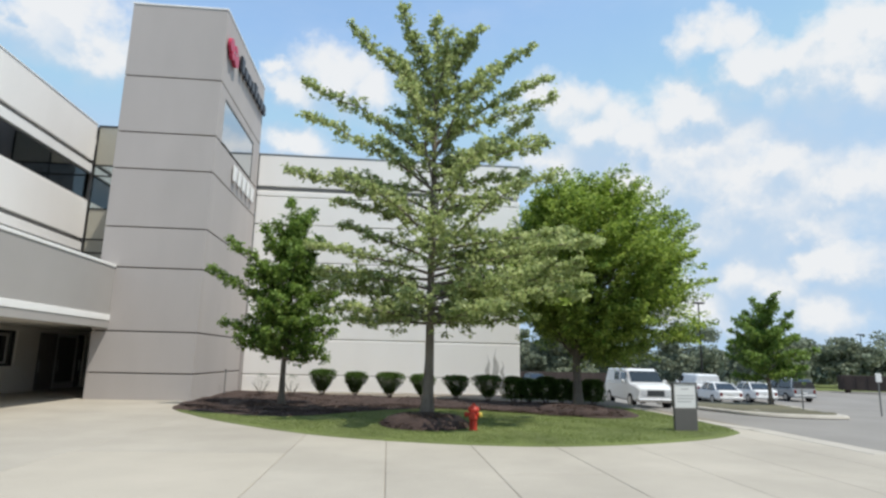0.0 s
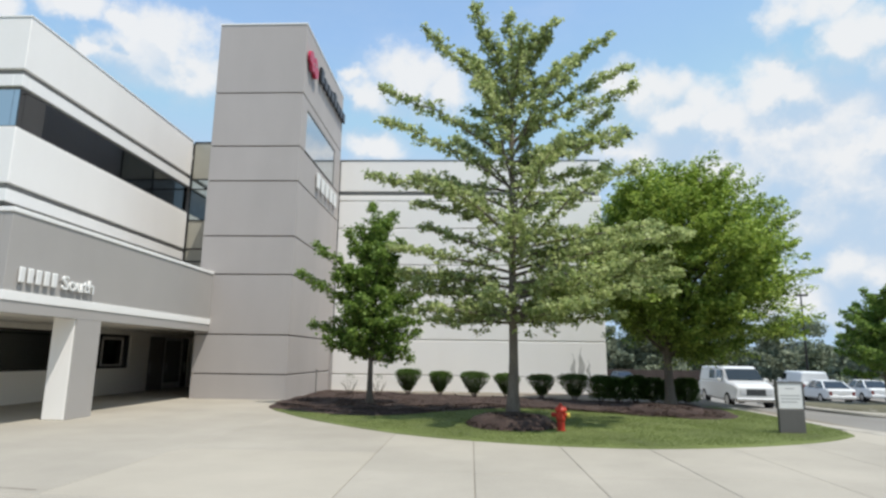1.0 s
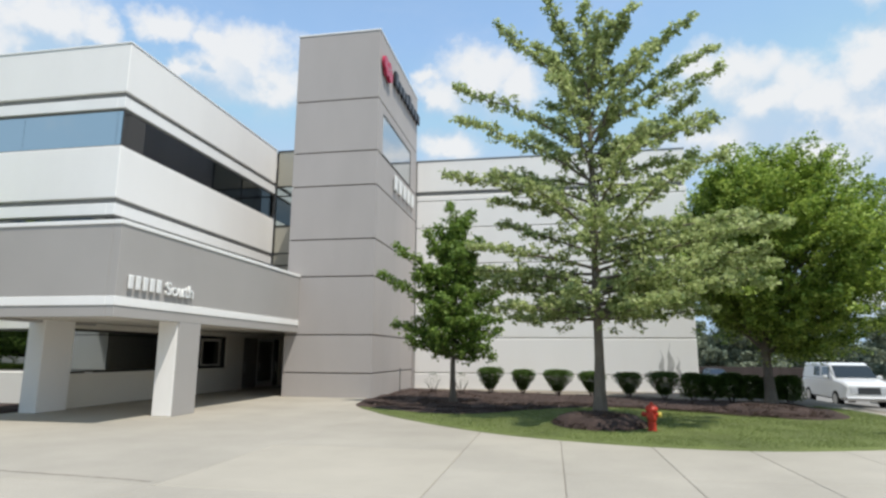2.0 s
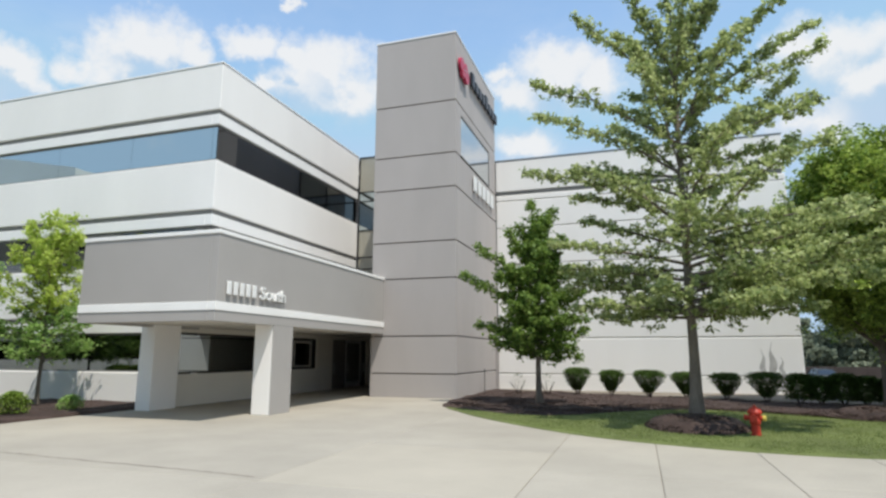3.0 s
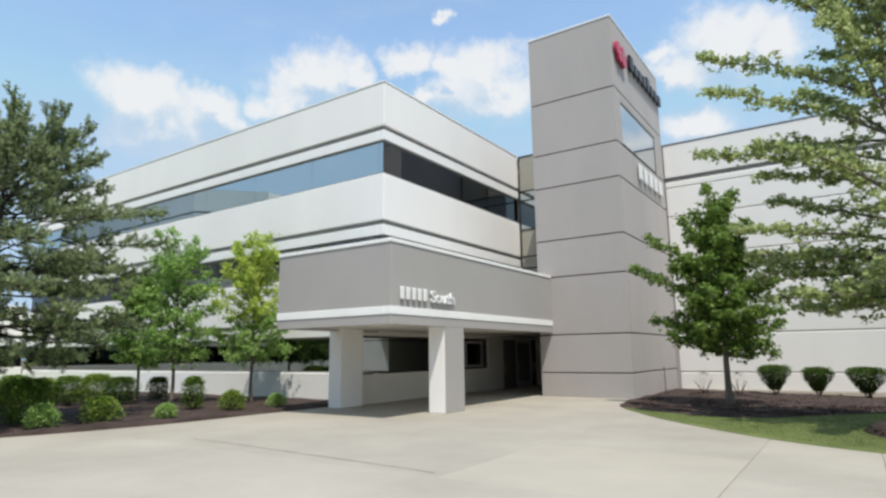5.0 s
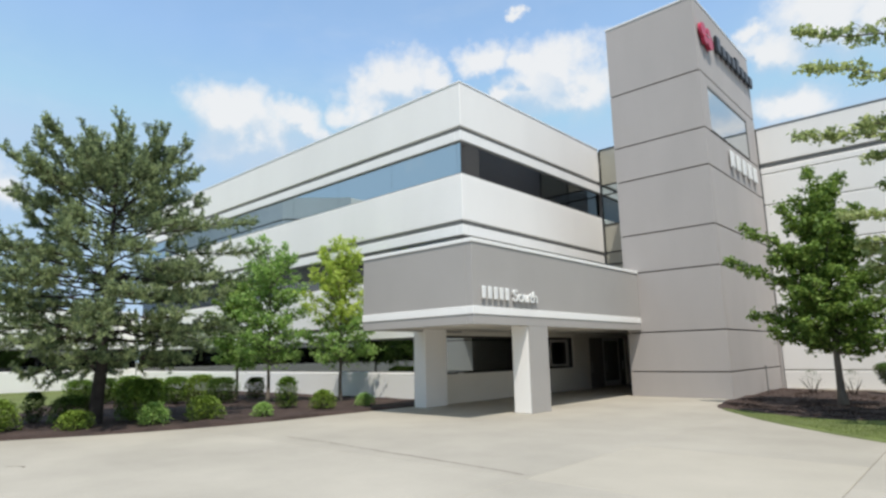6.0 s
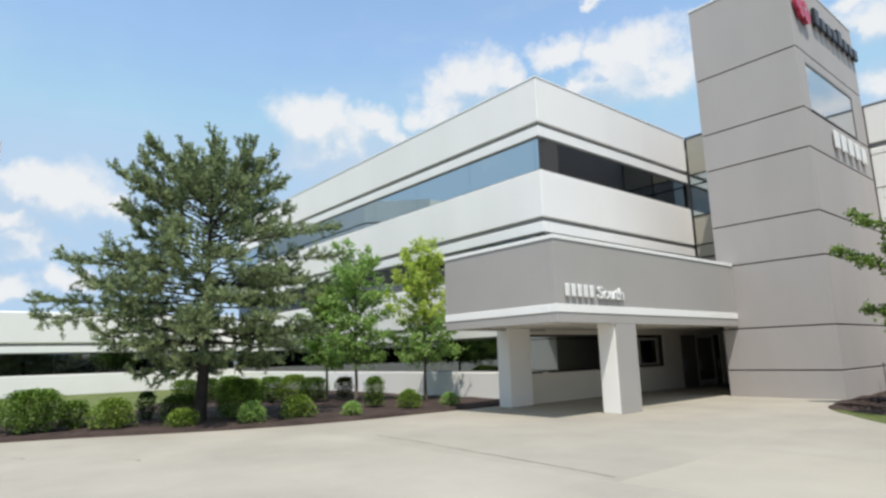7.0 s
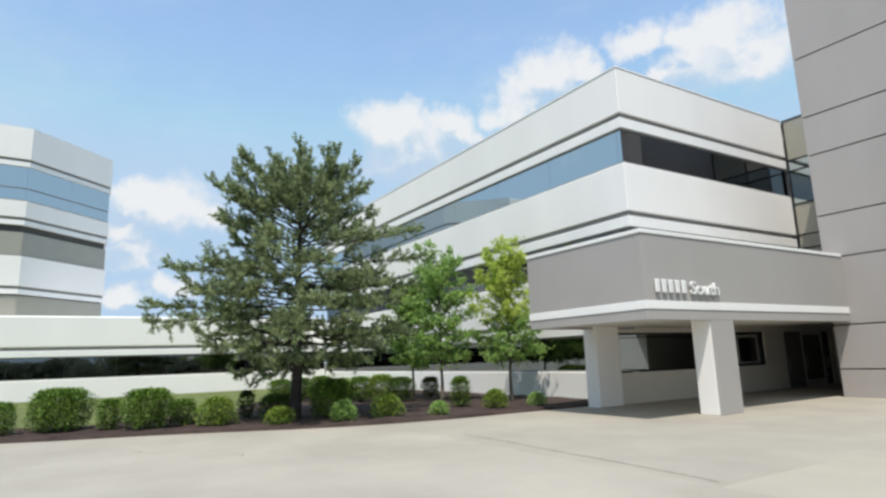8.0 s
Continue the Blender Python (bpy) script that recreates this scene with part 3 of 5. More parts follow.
part("deck", box(CX0 + 0.252, CX1 - 0.252, CY0 + 0.252, LY - 0.1, 4.75, 4.9), M["roof"], canopy)
part("soffit", box(CX0 + 0.252, CX1 - 0.252, CY0 + 0.252, TY0 - 0.01, 2.80, 2.88), M["cream"], canopy, "cream painted soffit")
part("soffit", box(-16.5, TX0 - 0.01, TY0, 33.2, 2.80, 2.88), M["cream"], canopy)
col = part("column", box(-12.33, -11.70, 15.75, 16.85, 0.0, 2.80, 0.015), M["white"], canopy, "white square column")
part("cladding", box(-11.696, -11.650, 15.765, 16.85, 0.0, 2.785, 0.006), M["fascia"], col, "grey cladding")
part("column", box(-16.72, -16.12, 15.62, 16.8, 0.0, 2.80, 0.015), M["white"], canopy, "white square column")

# ---- wall, windows and doors under the canopy ----
entry = thing("entrance_wall", (-16.6, 24, 0), "cream entrance wall with dark windows in canopy shade", "wall", kind="structure")
entry.name = "wall_entrance"
WX = -16.45
Z0, Z1 = 1.12, 2.60
spans = [(16.5, 17.05), (22.3, 24.3), (26.75, 28.4), (32.6, 33.3)]
for a, b in spans:
    part("pier", box(WX - 0.3, WX, a, b, 0, 2.8), M["cream"], entry)
for a, b in ((17.05, 22.3), (24.3, 26.75)):
    part("apron", box(WX - 0.3, WX, a, b, 0, Z0), M["cream"], entry)
    part("lintel", box(WX - 0.3, WX, a, b, Z1, 2.8), M["cream"], entry)
part("lintel", box(WX - 0.3, WX, 28.4, 32.6, 2.62, 2.8), M["cream"], entry)
part("end_wall", box(WX, TX0, 33.0, 33.3, 0, 2.8), M["cream"], entry)


def framed_window(name, x, y0, y1, z0, z1, mullions, label, sash=(), glass="glass"):
    w = thing(name, (x, (y0 + y1) / 2, z0), label, "window", kind="structure")
    t = 0.07
    part("pane", box(x - 0.16, x - 0.14, y0 + t, y1 - t, z0 + t, z1 - t), M[glass], w)
    for a, b, c, d in ((y0, y1, z1 - t, z1), (y0, y1, z0, z0 + t), (y0, y0 + t, z0 + t, z1 - t), (y1 - t, y1, z0 + t, z1 - t)):
        part("frame", box(x - 0.2, x - 0.08, a, b, c, d, 0.006), M["dark_metal"], w)
    for a, b, c, d in sash:
        part("sash", box(x - 0.138, x - 0.10, a, b, c, d, 0.004), M["fascia"], w, "grey metal inner sash")
    for y in mullions:
        part("mullion", box(x - 0.2, x - 0.09, y - 0.03, y + 0.03, z0 + t, z1 - t), M["dark_metal"], w)
    return w


framed_window("window_1", WX, 17.05, 22.3, Z0, Z1, (), "dark framed ribbon window under the canopy")
S0, S1 = 24.75, 26.35
framed_window("window_2", WX, 24.3, 26.75, Z0, Z1, (), "dark framed window with grey inner sash beside the doors",
              ((S0, S1, Z1 - 0.24, Z1 - 0.12), (S0, S1, Z0 + 0.10, Z0 + 0.18), (S0, S0 + 0.12, Z0 + 0.18, Z1 - 0.24), (S1 - 0.12, S1, Z0 + 0.18, Z1 - 0.24)), "glass_dimmed")


def entrance_door(name, y0, y1, label, frame_mat, pane_mat="clear"):
    d = thing(name, (WX, (y0 + y1) / 2, 0), label, "door", kind="structure")
    t = 0.12
    part("pane", box(WX - 0.14, WX - 0.12, y0 + t, y1 - t, 0.3, 2.45), M[pane_mat], d)
    for a, b, c, e in ((y0, y1, 2.45, 2.6), (y0, y1, 0.02, 0.3), (y0, y0 + t, 0.3, 2.45), (y1 - t, y1, 0.3, 2.45)):
        part("stile", box(WX - 0.16, WX - 0.08, a, b, c, e, 0.006), M[frame_mat], d)
    part("handle", cylinder((WX - 0.03, y0 + 0.2, 0.8), (WX - 0.03, y0 + 0.2, 1.35), 0.02), M["silver_metal"], d, "upright metal pull handle")
    return d


entrance_door("door_1", 28.45, 30.0, "plain brown-grey panelled entrance door", "door_brown", "door_brown")
entrance_door("door_2", 30.05, 32.0, "glazed entrance door with grey metal stiles", "door_grey")
entrance_door("door_3", 32.03, 32.57, "narrow dark sidelight beside the doors", "dark_metal")

# ---- long white wall behind the planting ----
WY, WX0, WX1, WTOP = 32.0, TX1 + 0.02, 6.5, 12.85
hall = thing("white_hall", (-1, 38, 0), "white panelled building wall with thin horizontal joints", "building")
part("core", box(TX0, WX1 - 0.1, WY + 0.1, WY + 16, -0.6, WTOP - 0.1), M["pale_joint"], hall)
HALL = [-0.5, 0.82, 2.70, 5.14, 6.8, 8.88, 10.45, 10.80, 11.0, WTOP]
for lo, hi in zip(HALL, HALL[1:]):
    if (lo, hi) == (10.80, 11.0):
        part("reveal", box(WX0, WX1 - 0.12, WY + 0.07, WY + 0.3, lo, hi), M["groove"], hall)
        continue
    g = 0.022
    part("panel", box(WX0, WX1, WY, WY + 0.2, lo + g, hi - g, 0.03), M["white"], hall)
    part("panel", box(WX1 - 0.2, WX1, WY + 0.204, WY + 16, lo + g, hi - g, 0.015), M["white"], hall)
part("roof", box(TX0, WX1 - 0.25, WY + 0.25, WY + 16, WTOP - 0.08, WTOP - 0.02), M["roof"], hall)


def flame(x, z0, z1, w):
    """An upright grey streak that paints a soft shadow on the wall."""
    bm = bmesh.new()
    n = 9
    rim = []
    for side in (1, -1):
        for k in range(n):
            f = k / (n - 1) if side > 0 else 1 - k / (n - 1)
            ww = w * math.sin(math.pi * min(1, f * 1.15 + 0.12)) ** 0.7 * (1 - 0.6 * f) + 0.012
            rim.append((x + side * ww + 0.05 * math.sin(f * 9 + x * 7), f))
    front = [bm.verts.new((px, WY - 0.003, z0 + (z1 - z0) * f)) for px, f in rim]
    bm.faces.new(front)
    return bm


# soft shadows at the wall's east end, put in as grey shapes
for x, z0, z1, w in ((4.75, 0.86, 2.1, 0.14), (5.15, 0.86, 2.45, 0.19), (5.55, 0.86, 1.75, 0.10)):
    part("weather_stain", flame(x, z0, z1, w), M["blotch"], hall, "grey streak painted as soft shadow")
part("coping", box(TX0, WX1 + 0.03, WY - 0.03, WY + 16, WTOP + 0.002, WTOP + 0.06, 0.01), M["silver_metal"], hall)

# ---- low wing across the west lawn ----
wing = thing("low_wing", (-52, -10, 0), "low white single-storey wing with a dark ribbon window", "building")
LX = -48.6
wing_face = Face((LX, SY - 0.04), (0, -1), (1, 0))
WL = 70.0
part("parapet_wall", box(LX - 12, LX, SY - 0.04 - WL, SY - 0.04, 3.45, 5.55, 0.08), M["white"], wing)
# glass dimmed here for the trees this ribbon would reflect
ribbon(wing, wing_face, 0.0, WL, 3.45, 2.1, 3.0, glass="glass_dimmed")
part("base_wall", box(LX - 0.4, LX, SY - 0.04 - WL, SY - 0.04, -0.4, 1.35, 0.03), M["white"], wing)
part("floor_slab", box(LX - 12, LX - 0.4, SY - WL, SY - 0.1, -0.4, 0.0), M["interior"], wing)
part("inner_wall", box(LX - 12, LX - 5, SY - WL, SY - 0.1, 0.0, 3.44), M["interior"], wing)

# ---- tall block behind the low wing ----
block = thing("tall_office_block", (-54, -12, 0), "white multi-storey office block with blue glass ribbons", "office building")
C0, C1 = Vector((-50.2, -3.5)), Vector((-55.2, 1.75))
ray_face = Face(tuple(C0), tuple(C1 - C0), (C1.y - C0.y, C0.x - C1.x))
near_face = Face(tuple(C0), (0.06, -1), (1, 0.06))
BT = 19.0
# reveal, window head, window foot and transom of each storey
BG = [(16.7, 16.13, 13.66, 14.55), (12.5, 11.45, 9.77, 0), (7.7, 7.05, 5.6, 0)]


def block_ring(name, lo, hi, material, inset):
    bm = bmesh.new()
    pts = [near_face.at(24, -inset, 0), near_face.at(inset * 0.5, -inset, 0), ray_face.at((C1 - C0).length, -inset, 0), Vector((-86, 1.2, 0)), Vector((-86, -28, 0))]
    lo_v = [bm.verts.new((p.x, p.y, lo)) for p in pts]
    hi_v = [bm.verts.new((p.x, p.y, hi)) for p in pts]
    for i in range(5):
        j = (i + 1) % 5
        bm.faces.new((lo_v[i], lo_v[j], hi_v[j], hi_v[i]))
    bm.faces.new(hi_v)
    bm.faces.new(lo_v[::-1])
    bmesh.ops.recalc_face_normals(bm, faces=bm.faces)
    part(name, bm, M[material], block)


tops = [BT] + [foot for _, _, foot, _ in BG]
for (g, head, foot, transom), hi in zip(BG, tops):
    block_ring("spandrel_wall", g, hi, "white", 0.0)
    block_ring("reveal", g - 0.22, g, "groove", 0.12)
    block_ring("band", g - 0.55, g - 0.22, "white_trim", 0.03)
    if head < g - 0.6:
        block_ring("deep_reveal", head, g - 0.55, "joint", 0.30)
    block_ring("core", foot, head, "interior", 1.2)
    for f, ln in ((near_face, 23.0), (ray_face, (C1 - C0).length)):
        n = round(ln / 3.7)
        for i in range(n):
            # the two lower storeys get opaque beige panes in place of window glass
            part("pane", f.slab(ln * i / n + 0.004, ln * (i + 1) / n - 0.004, -0.16, -0.13, foot + 0.07, head - 0.004), M["glass" if g > 14 else "spandrel"], block)
        part("sill", f.slab(0.05, ln - 0.05, -0.13, -0.05, foot, foot + 0.07), M["grey_metal"], block)
        if transom:
            part("transom", f.slab(0.05, ln - 0.05, -0.13, -0.09, transom, transom + 0.07), M["grey_metal"], block)
block_ring("lower_wall", -0.4, tops[-1], "white", 0.02)


# ---- plants ----
def tubes(paths, sides=7):
    """Tapered tubes along polylines, as one vertex and face array."""
    V, F, n0 = [], [], 0
    for pts, radii in paths:
        pts = np.asarray(pts, float)
        t = np.gradient(pts, axis=0)
        t /= np.linalg.norm(t, axis=1, keepdims=True) + 1e-9
        ref = np.where(np.abs(t[:, 2:3]) > 0.9, np.array([[1.0, 0, 0]]), np.array([[0, 0, 1.0]]))
        a = np.cross(t, ref)
        a /= np.linalg.norm(a, axis=1, keepdims=True) + 1e-9
        b = np.cross(t, a)
        ang = np.arange(sides) * 2 * np.pi / sides
        ring = pts[:, None] + np.asarray(radii)[:, None, None] * (np.cos(ang)[None, :, None] * a[:, None] + np.sin(ang)[None, :, None] * b[:, None])
        V.append(ring.reshape(-1, 3))
        m = len(pts)
        i, j = np.meshgrid(np.arange(m - 1), np.arange(sides), indexing="ij")
        k = (j + 1) % sides
        F.append((np.stack([i * sides + j, i * sides + k, (i + 1) * sides + k, (i + 1) * sides + j], -1).reshape(-1, 4)) + n0)
        n0 += m * sides
    return np.concatenate(V), np.concatenate(F)


def unit(v):
    return v / (np.linalg.norm(v, axis=-1, keepdims=True) + 1e-9)


def leaves(rng, centres, size, flat=0.5, slim=0.55, spread=0.35):
    """Folded leaf blades: four points each, tilted at random but mostly facing the sky."""
    n = len(centres)
    up = unit(rng.normal(size=(n, 3)) + np.array([0, 0, 1.0]) * flat * 2.5)
    side = unit(np.cross(up, rng.normal(size=(n, 3))))
    along = np.cross(side, up)
    s = size * (1 - spread + 2 * spread * rng.random((n, 1)))
    base = centres - along * s * 0.5
    tip = centres + along * s * 0.5 - up * s * 0.12
    left = centres + side * s * slim * 0.5 + up * s * 0.10
    right = centres - side * s * slim * 0.5 + up * s * 0.10
    V = np.stack([base, right, tip, left], 1).reshape(-1, 3)
    return V, np.arange(n * 4).reshape(-1, 4)


def limb(rng, start, azimuth, rise, length, curl, r0, steps=7, wobble=0.06):
    """A limb that leaves at an angle and bends upwards; returns its points and radii."""
    pts, p, el, az = [np.array(start, float)], np.array(start, float), rise, azimuth
    for i in range(steps):
        el += curl / steps + rng.normal() * wobble
        az += rng.normal() * wobble * 1.5
        p = p + length / steps * np.array([math.cos(el) * math.cos(az), math.cos(el) * math.sin(az), math.sin(el)])
        pts.append(p.copy())
    return np.array(pts), np.linspace(r0, max(0.006, r0 * 0.18), steps + 1)


def along_path(pts, f):
    x = np.clip(f, 0, 1) * (len(pts) - 1)
    i = np.minimum(x.astype(int), len(pts) - 2)
    return pts[i] + (pts[i + 1] - pts[i]) * (x - i)[:, None]


def finish_tree(name, at, wood, leaf_arrays, bark, leaf_mats, label, group=""):
    tree = thing(name, at, label, "tree", group)
    V, F = tubes(wood[:1], 12)
    raw("trunk", V, F, bark, tree, smooth=True)
    for w in wood[1:]:
        if len(w[0]) > 5:
            V, F = tubes([w], 6)
            raw("limb", V, F, bark, tree, smooth=True)
    thin = [w for w in wood[1:] if len(w[0]) <= 5]
    if thin:
        V, F = tubes(thin, 4)
        tagged(raw("twigwork", V, F, bark, tree), kind="stuff")
    for (V, F), m in zip(leaf_arrays, leaf_mats):
        raw("crown", V, F, m, tree)
    return tree


def trunk_path(rng, at, height, r, lean=0.1, flare=1.5, steps=14):
    z = np.linspace(-0.15, height, steps)
    wx, wy = np.cumsum(rng.normal(size=steps)) * lean * 0.12, np.cumsum(rng.normal(size=steps)) * lean * 0.12
    pts = np.stack([at[0] + wx - wx[0], at[1] + wy - wy[0], at[2] + z], 1)
    f = z / height
    rad = r * (1 - np.clip(f, 0, 1)) ** 0.8 + 0.02
    rad[0] *= flare
    rad[1] *= 1 + (flare - 1) * 0.25
    return pts, rad


def leafy_limb(rng, start, reach, r0, width, thick, gap, knots, per, bend=0.66):
    """A limb that leaves the stem steeply and levels out, with side twigs clothed in leaf rosettes. Returns its wood and leaf centres."""
    start, reach = np.array(start, float), np.array(reach, float)
    mid = start + reach * np.array([0.48, 0.48, bend])
    t = np.linspace(0, 1, 8)[:, None]
    pts = (1 - t) ** 2 * start + 2 * t * (1 - t) * mid + t * t * (start + reach)
    length = np.linalg.norm(reach)
    pts[1:] += rng.normal(size=(7, 3)) * 0.022 * length * t[1:] * np.array([1, 1, 0.6])
    wood = [(pts, np.linspace(r0, max(0.008, r0 * 0.16), 8))]
    m = max(5, int(length * 0.88 / gap))
    g = 0.12 + 0.88 * (np.arange(m) + rng.random(m)) / m
    i = np.minimum((g * 7).astype(int), 6)
    p, d = along_path(pts, g), unit(pts[i + 1] - pts[i])
    side = unit(np.cross(d, np.array([0, 0, 1.0])) + rng.normal(size=(m, 3)) * 0.25) * np.where(np.arange(m) % 2, 1, -1)[:, None]
    way = unit(d * 0.75 + side + np.stack([np.zeros(m), np.zeros(m), 0.12 + rng.normal(size=m) * 0.3], 1))
    tl = (width * (1.08 - 0.82 * g) + 0.09) * (0.55 + 0.7 * rng.random(m))
    ends = p + way * tl[:, None]
    mids = (p + ends) / 2 + np.array([0, 0, 0.03])
    for k in range(0, m, 2):
        wood.append((np.array([p[k], mids[k], ends[k]]), np.array([0.011, 0.008, 0.004])))
    u = rng.random((m, knots, 1)) ** 0.7
    c = p[:, None] + (ends - p)[:, None] * u + rng.normal(size=(m, knots, 3)) * np.array([thick, thick, thick * 0.8])
    c = np.repeat(c.reshape(-1, 3), per, 0)
    tip = start + reach + rng.normal(size=(26, 3)) * 0.07
    return wood, np.concatenate([c + rng.normal(size=c.shape) * np.array([0.06, 0.06, 0.045]), tip])


def limbed_tree(name, at, top, r, limbs, fill, shape, leaf, leaf_mats, seed, label, width=0.55, thick=0.06, gap=0.12, knots=4, per=6, bark="bark", group="", lean=0.12, bend=0.66, crowd=1.0, skirt=1.05):
    """A tree whose crown is its limbs. limbs: (height, reach x, reach y, rise) of the leading ones; fill: how many more,
    spread round the stem, with reach and rise by height from shape: heights, reaches, rises."""
    rng = np.random.default_rng(seed)
    tp, tr = trunk_path(rng, at, top, r, lean, 1.7)
    wood, groups = [(tp, tr)], [[] for _ in leaf_mats]
    heights, reaches, rises = shape
    rows = [(*row, 1.0) for row in limbs]
    for i in range(fill):
        f = (i + rng.random()) / fill
        h = heights[0] + (heights[-1] - heights[0]) * f ** crowd
        az = i * 2.39996 + rng.normal() * 0.3
        ln = np.interp(h, heights, reaches) * (0.72 + 0.36 * rng.random())
        rows.append((h, ln * math.cos(az), ln * math.sin(az), np.interp(h, heights, rises) * (0.35 + 1.2 * rng.random()), 0.9))
    for k, (h, dx, dy, dz, w) in enumerate(rows):
        start = along_path(tp, np.array([(h + 0.15) / (top + 0.15)]))[0]
        low = max(0.0, 1 - h / top)
        wd, c = leafy_limb(rng, start, (dx, dy, dz), 0.028 + 0.30 * r * low, width * w * (0.50 + skirt * low), thick, gap, knots, per, bend)
        wood += wd
        groups[min(len(leaf_mats) - 1, int(len(leaf_mats) * (h + 0.4 * rng.normal()) / top * 0.98)) if h > 1.6 else 0].append(c)
    arrays = [leaves(rng, np.concatenate(g), leaf, 0.5, 0.66) for g in groups]
    return finish_tree(name, at, wood, arrays, M[bark], leaf_mats, label, group)


def dome_tree(name, at, height, base, profile, sprays, per, leaf, leaf_mats, seed, label, trunk_r=0.17, shift=0.65, tilt=0.6, limbs=46):
    """A broad dense crown built of flat outward sprays in layers, deeper on its sunny side, on a forking stem."""
    rng = np.random.default_rng(seed)
    tp, tr = trunk_path(rng, at, height * 0.8, trunk_r, 0.12, 1.5)
    wood, groups = [(tp, tr)], [[] for _ in leaf_mats]
    zs = np.linspace(0, 1, len(profile))
    for i in range(sprays):
        az = i * 2.39996 + rng.normal() * 0.3
        f = rng.random()
        while rng.random() * max(profile) > np.interp(f, zs, profile):
            f = rng.random()
        low = base - tilt * math.cos(az)
        lump = 0.90 + 0.12 * math.sin(3 * az + 8 * f + seed) + 0.10 * math.sin(7 * az - 13 * f)
        R = np.interp(f, zs, profile) * lump * (1 + 0.09 * math.cos(az))
        q = 0.80 + 0.22 * rng.random() if rng.random() < 0.72 else 0.25 + 0.5 * rng.random()
        if f < 0.12:
            q = rng.random() ** 0.6
        out = np.array([math.cos(az), math.sin(az), 0])
        c = np.array([at[0] + shift * min(1, f * 3 + 0.3), at[1], at[2] + low + (height - low) * f]) + out * R * q
        # a spray: a leafy shoot that points outwards and a little up, thinning to its tip
        u = unit(out * (0.35 + 0.65 * q) + np.array([0, 0, 0.18 + 0.7 * f * f]) + rng.normal(size=3) * 0.28)
        v = unit(np.cross(u, np.array([0, 0, 1.0])))
        n = np.cross(v, u)
        size = 0.62 + 0.45 * rng.random()
        x = 1 - 2 * rng.random((per, 1)) ** 0.85
        d = unit(rng.normal(size=(per, 2))) * rng.random((per, 1)) ** 0.5
        slim = 0.62 * (1 - 0.62 * (x + 1) / 2)
        leaf_c = c + size * (x * 1.05 * u + d[:, :1] * slim * v + d[:, 1:] * slim * 0.55 * n)
        groups[i % len(leaf_mats)].append(leaf_c)
        if i % max(1, sprays // limbs) == 0:
            h = np.clip((c[2] - at[2]) * 0.62, 1.7, height * 0.74)
            start = along_path(tp, np.array([(h + 0.15) / (height * 0.8 + 0.15)]))[0]
            mid = start * 0.5 + c * 0.5 + np.array([0, 0, 0.10 * np.linalg.norm(c - start)])
            t = np.linspace(0, 1, 7)[:, None]
            wood.append(((1 - t) ** 2 * start + 2 * t * (1 - t) * mid + t * t * c, np.linspace(trunk_r * 0.36, 0.012, 7)))
    for k in range(16):
        az, r = rng.random() * 6.28, 1.9 * rng.random()
        start = np.array([at[0] + shift + r * math.cos(az), at[1] + r * math.sin(az), at[2] + height - 1.2 - 0.45 * r])
        wd, c = leafy_limb(rng, start, (0.5 * math.cos(az), 0.5 * math.sin(az), 1.2 + 0.4 * rng.random()), 0.015, 0.3, 0.05, 0.1, 3, 5)
        wood += wd
        groups[0].append(c)
    arrays = [leaves(rng, np.concatenate(g), leaf, 0.9, 0.62) for g in groups]
    return finish_tree(name, at, wood, arrays, M["bark"], leaf_mats, label)


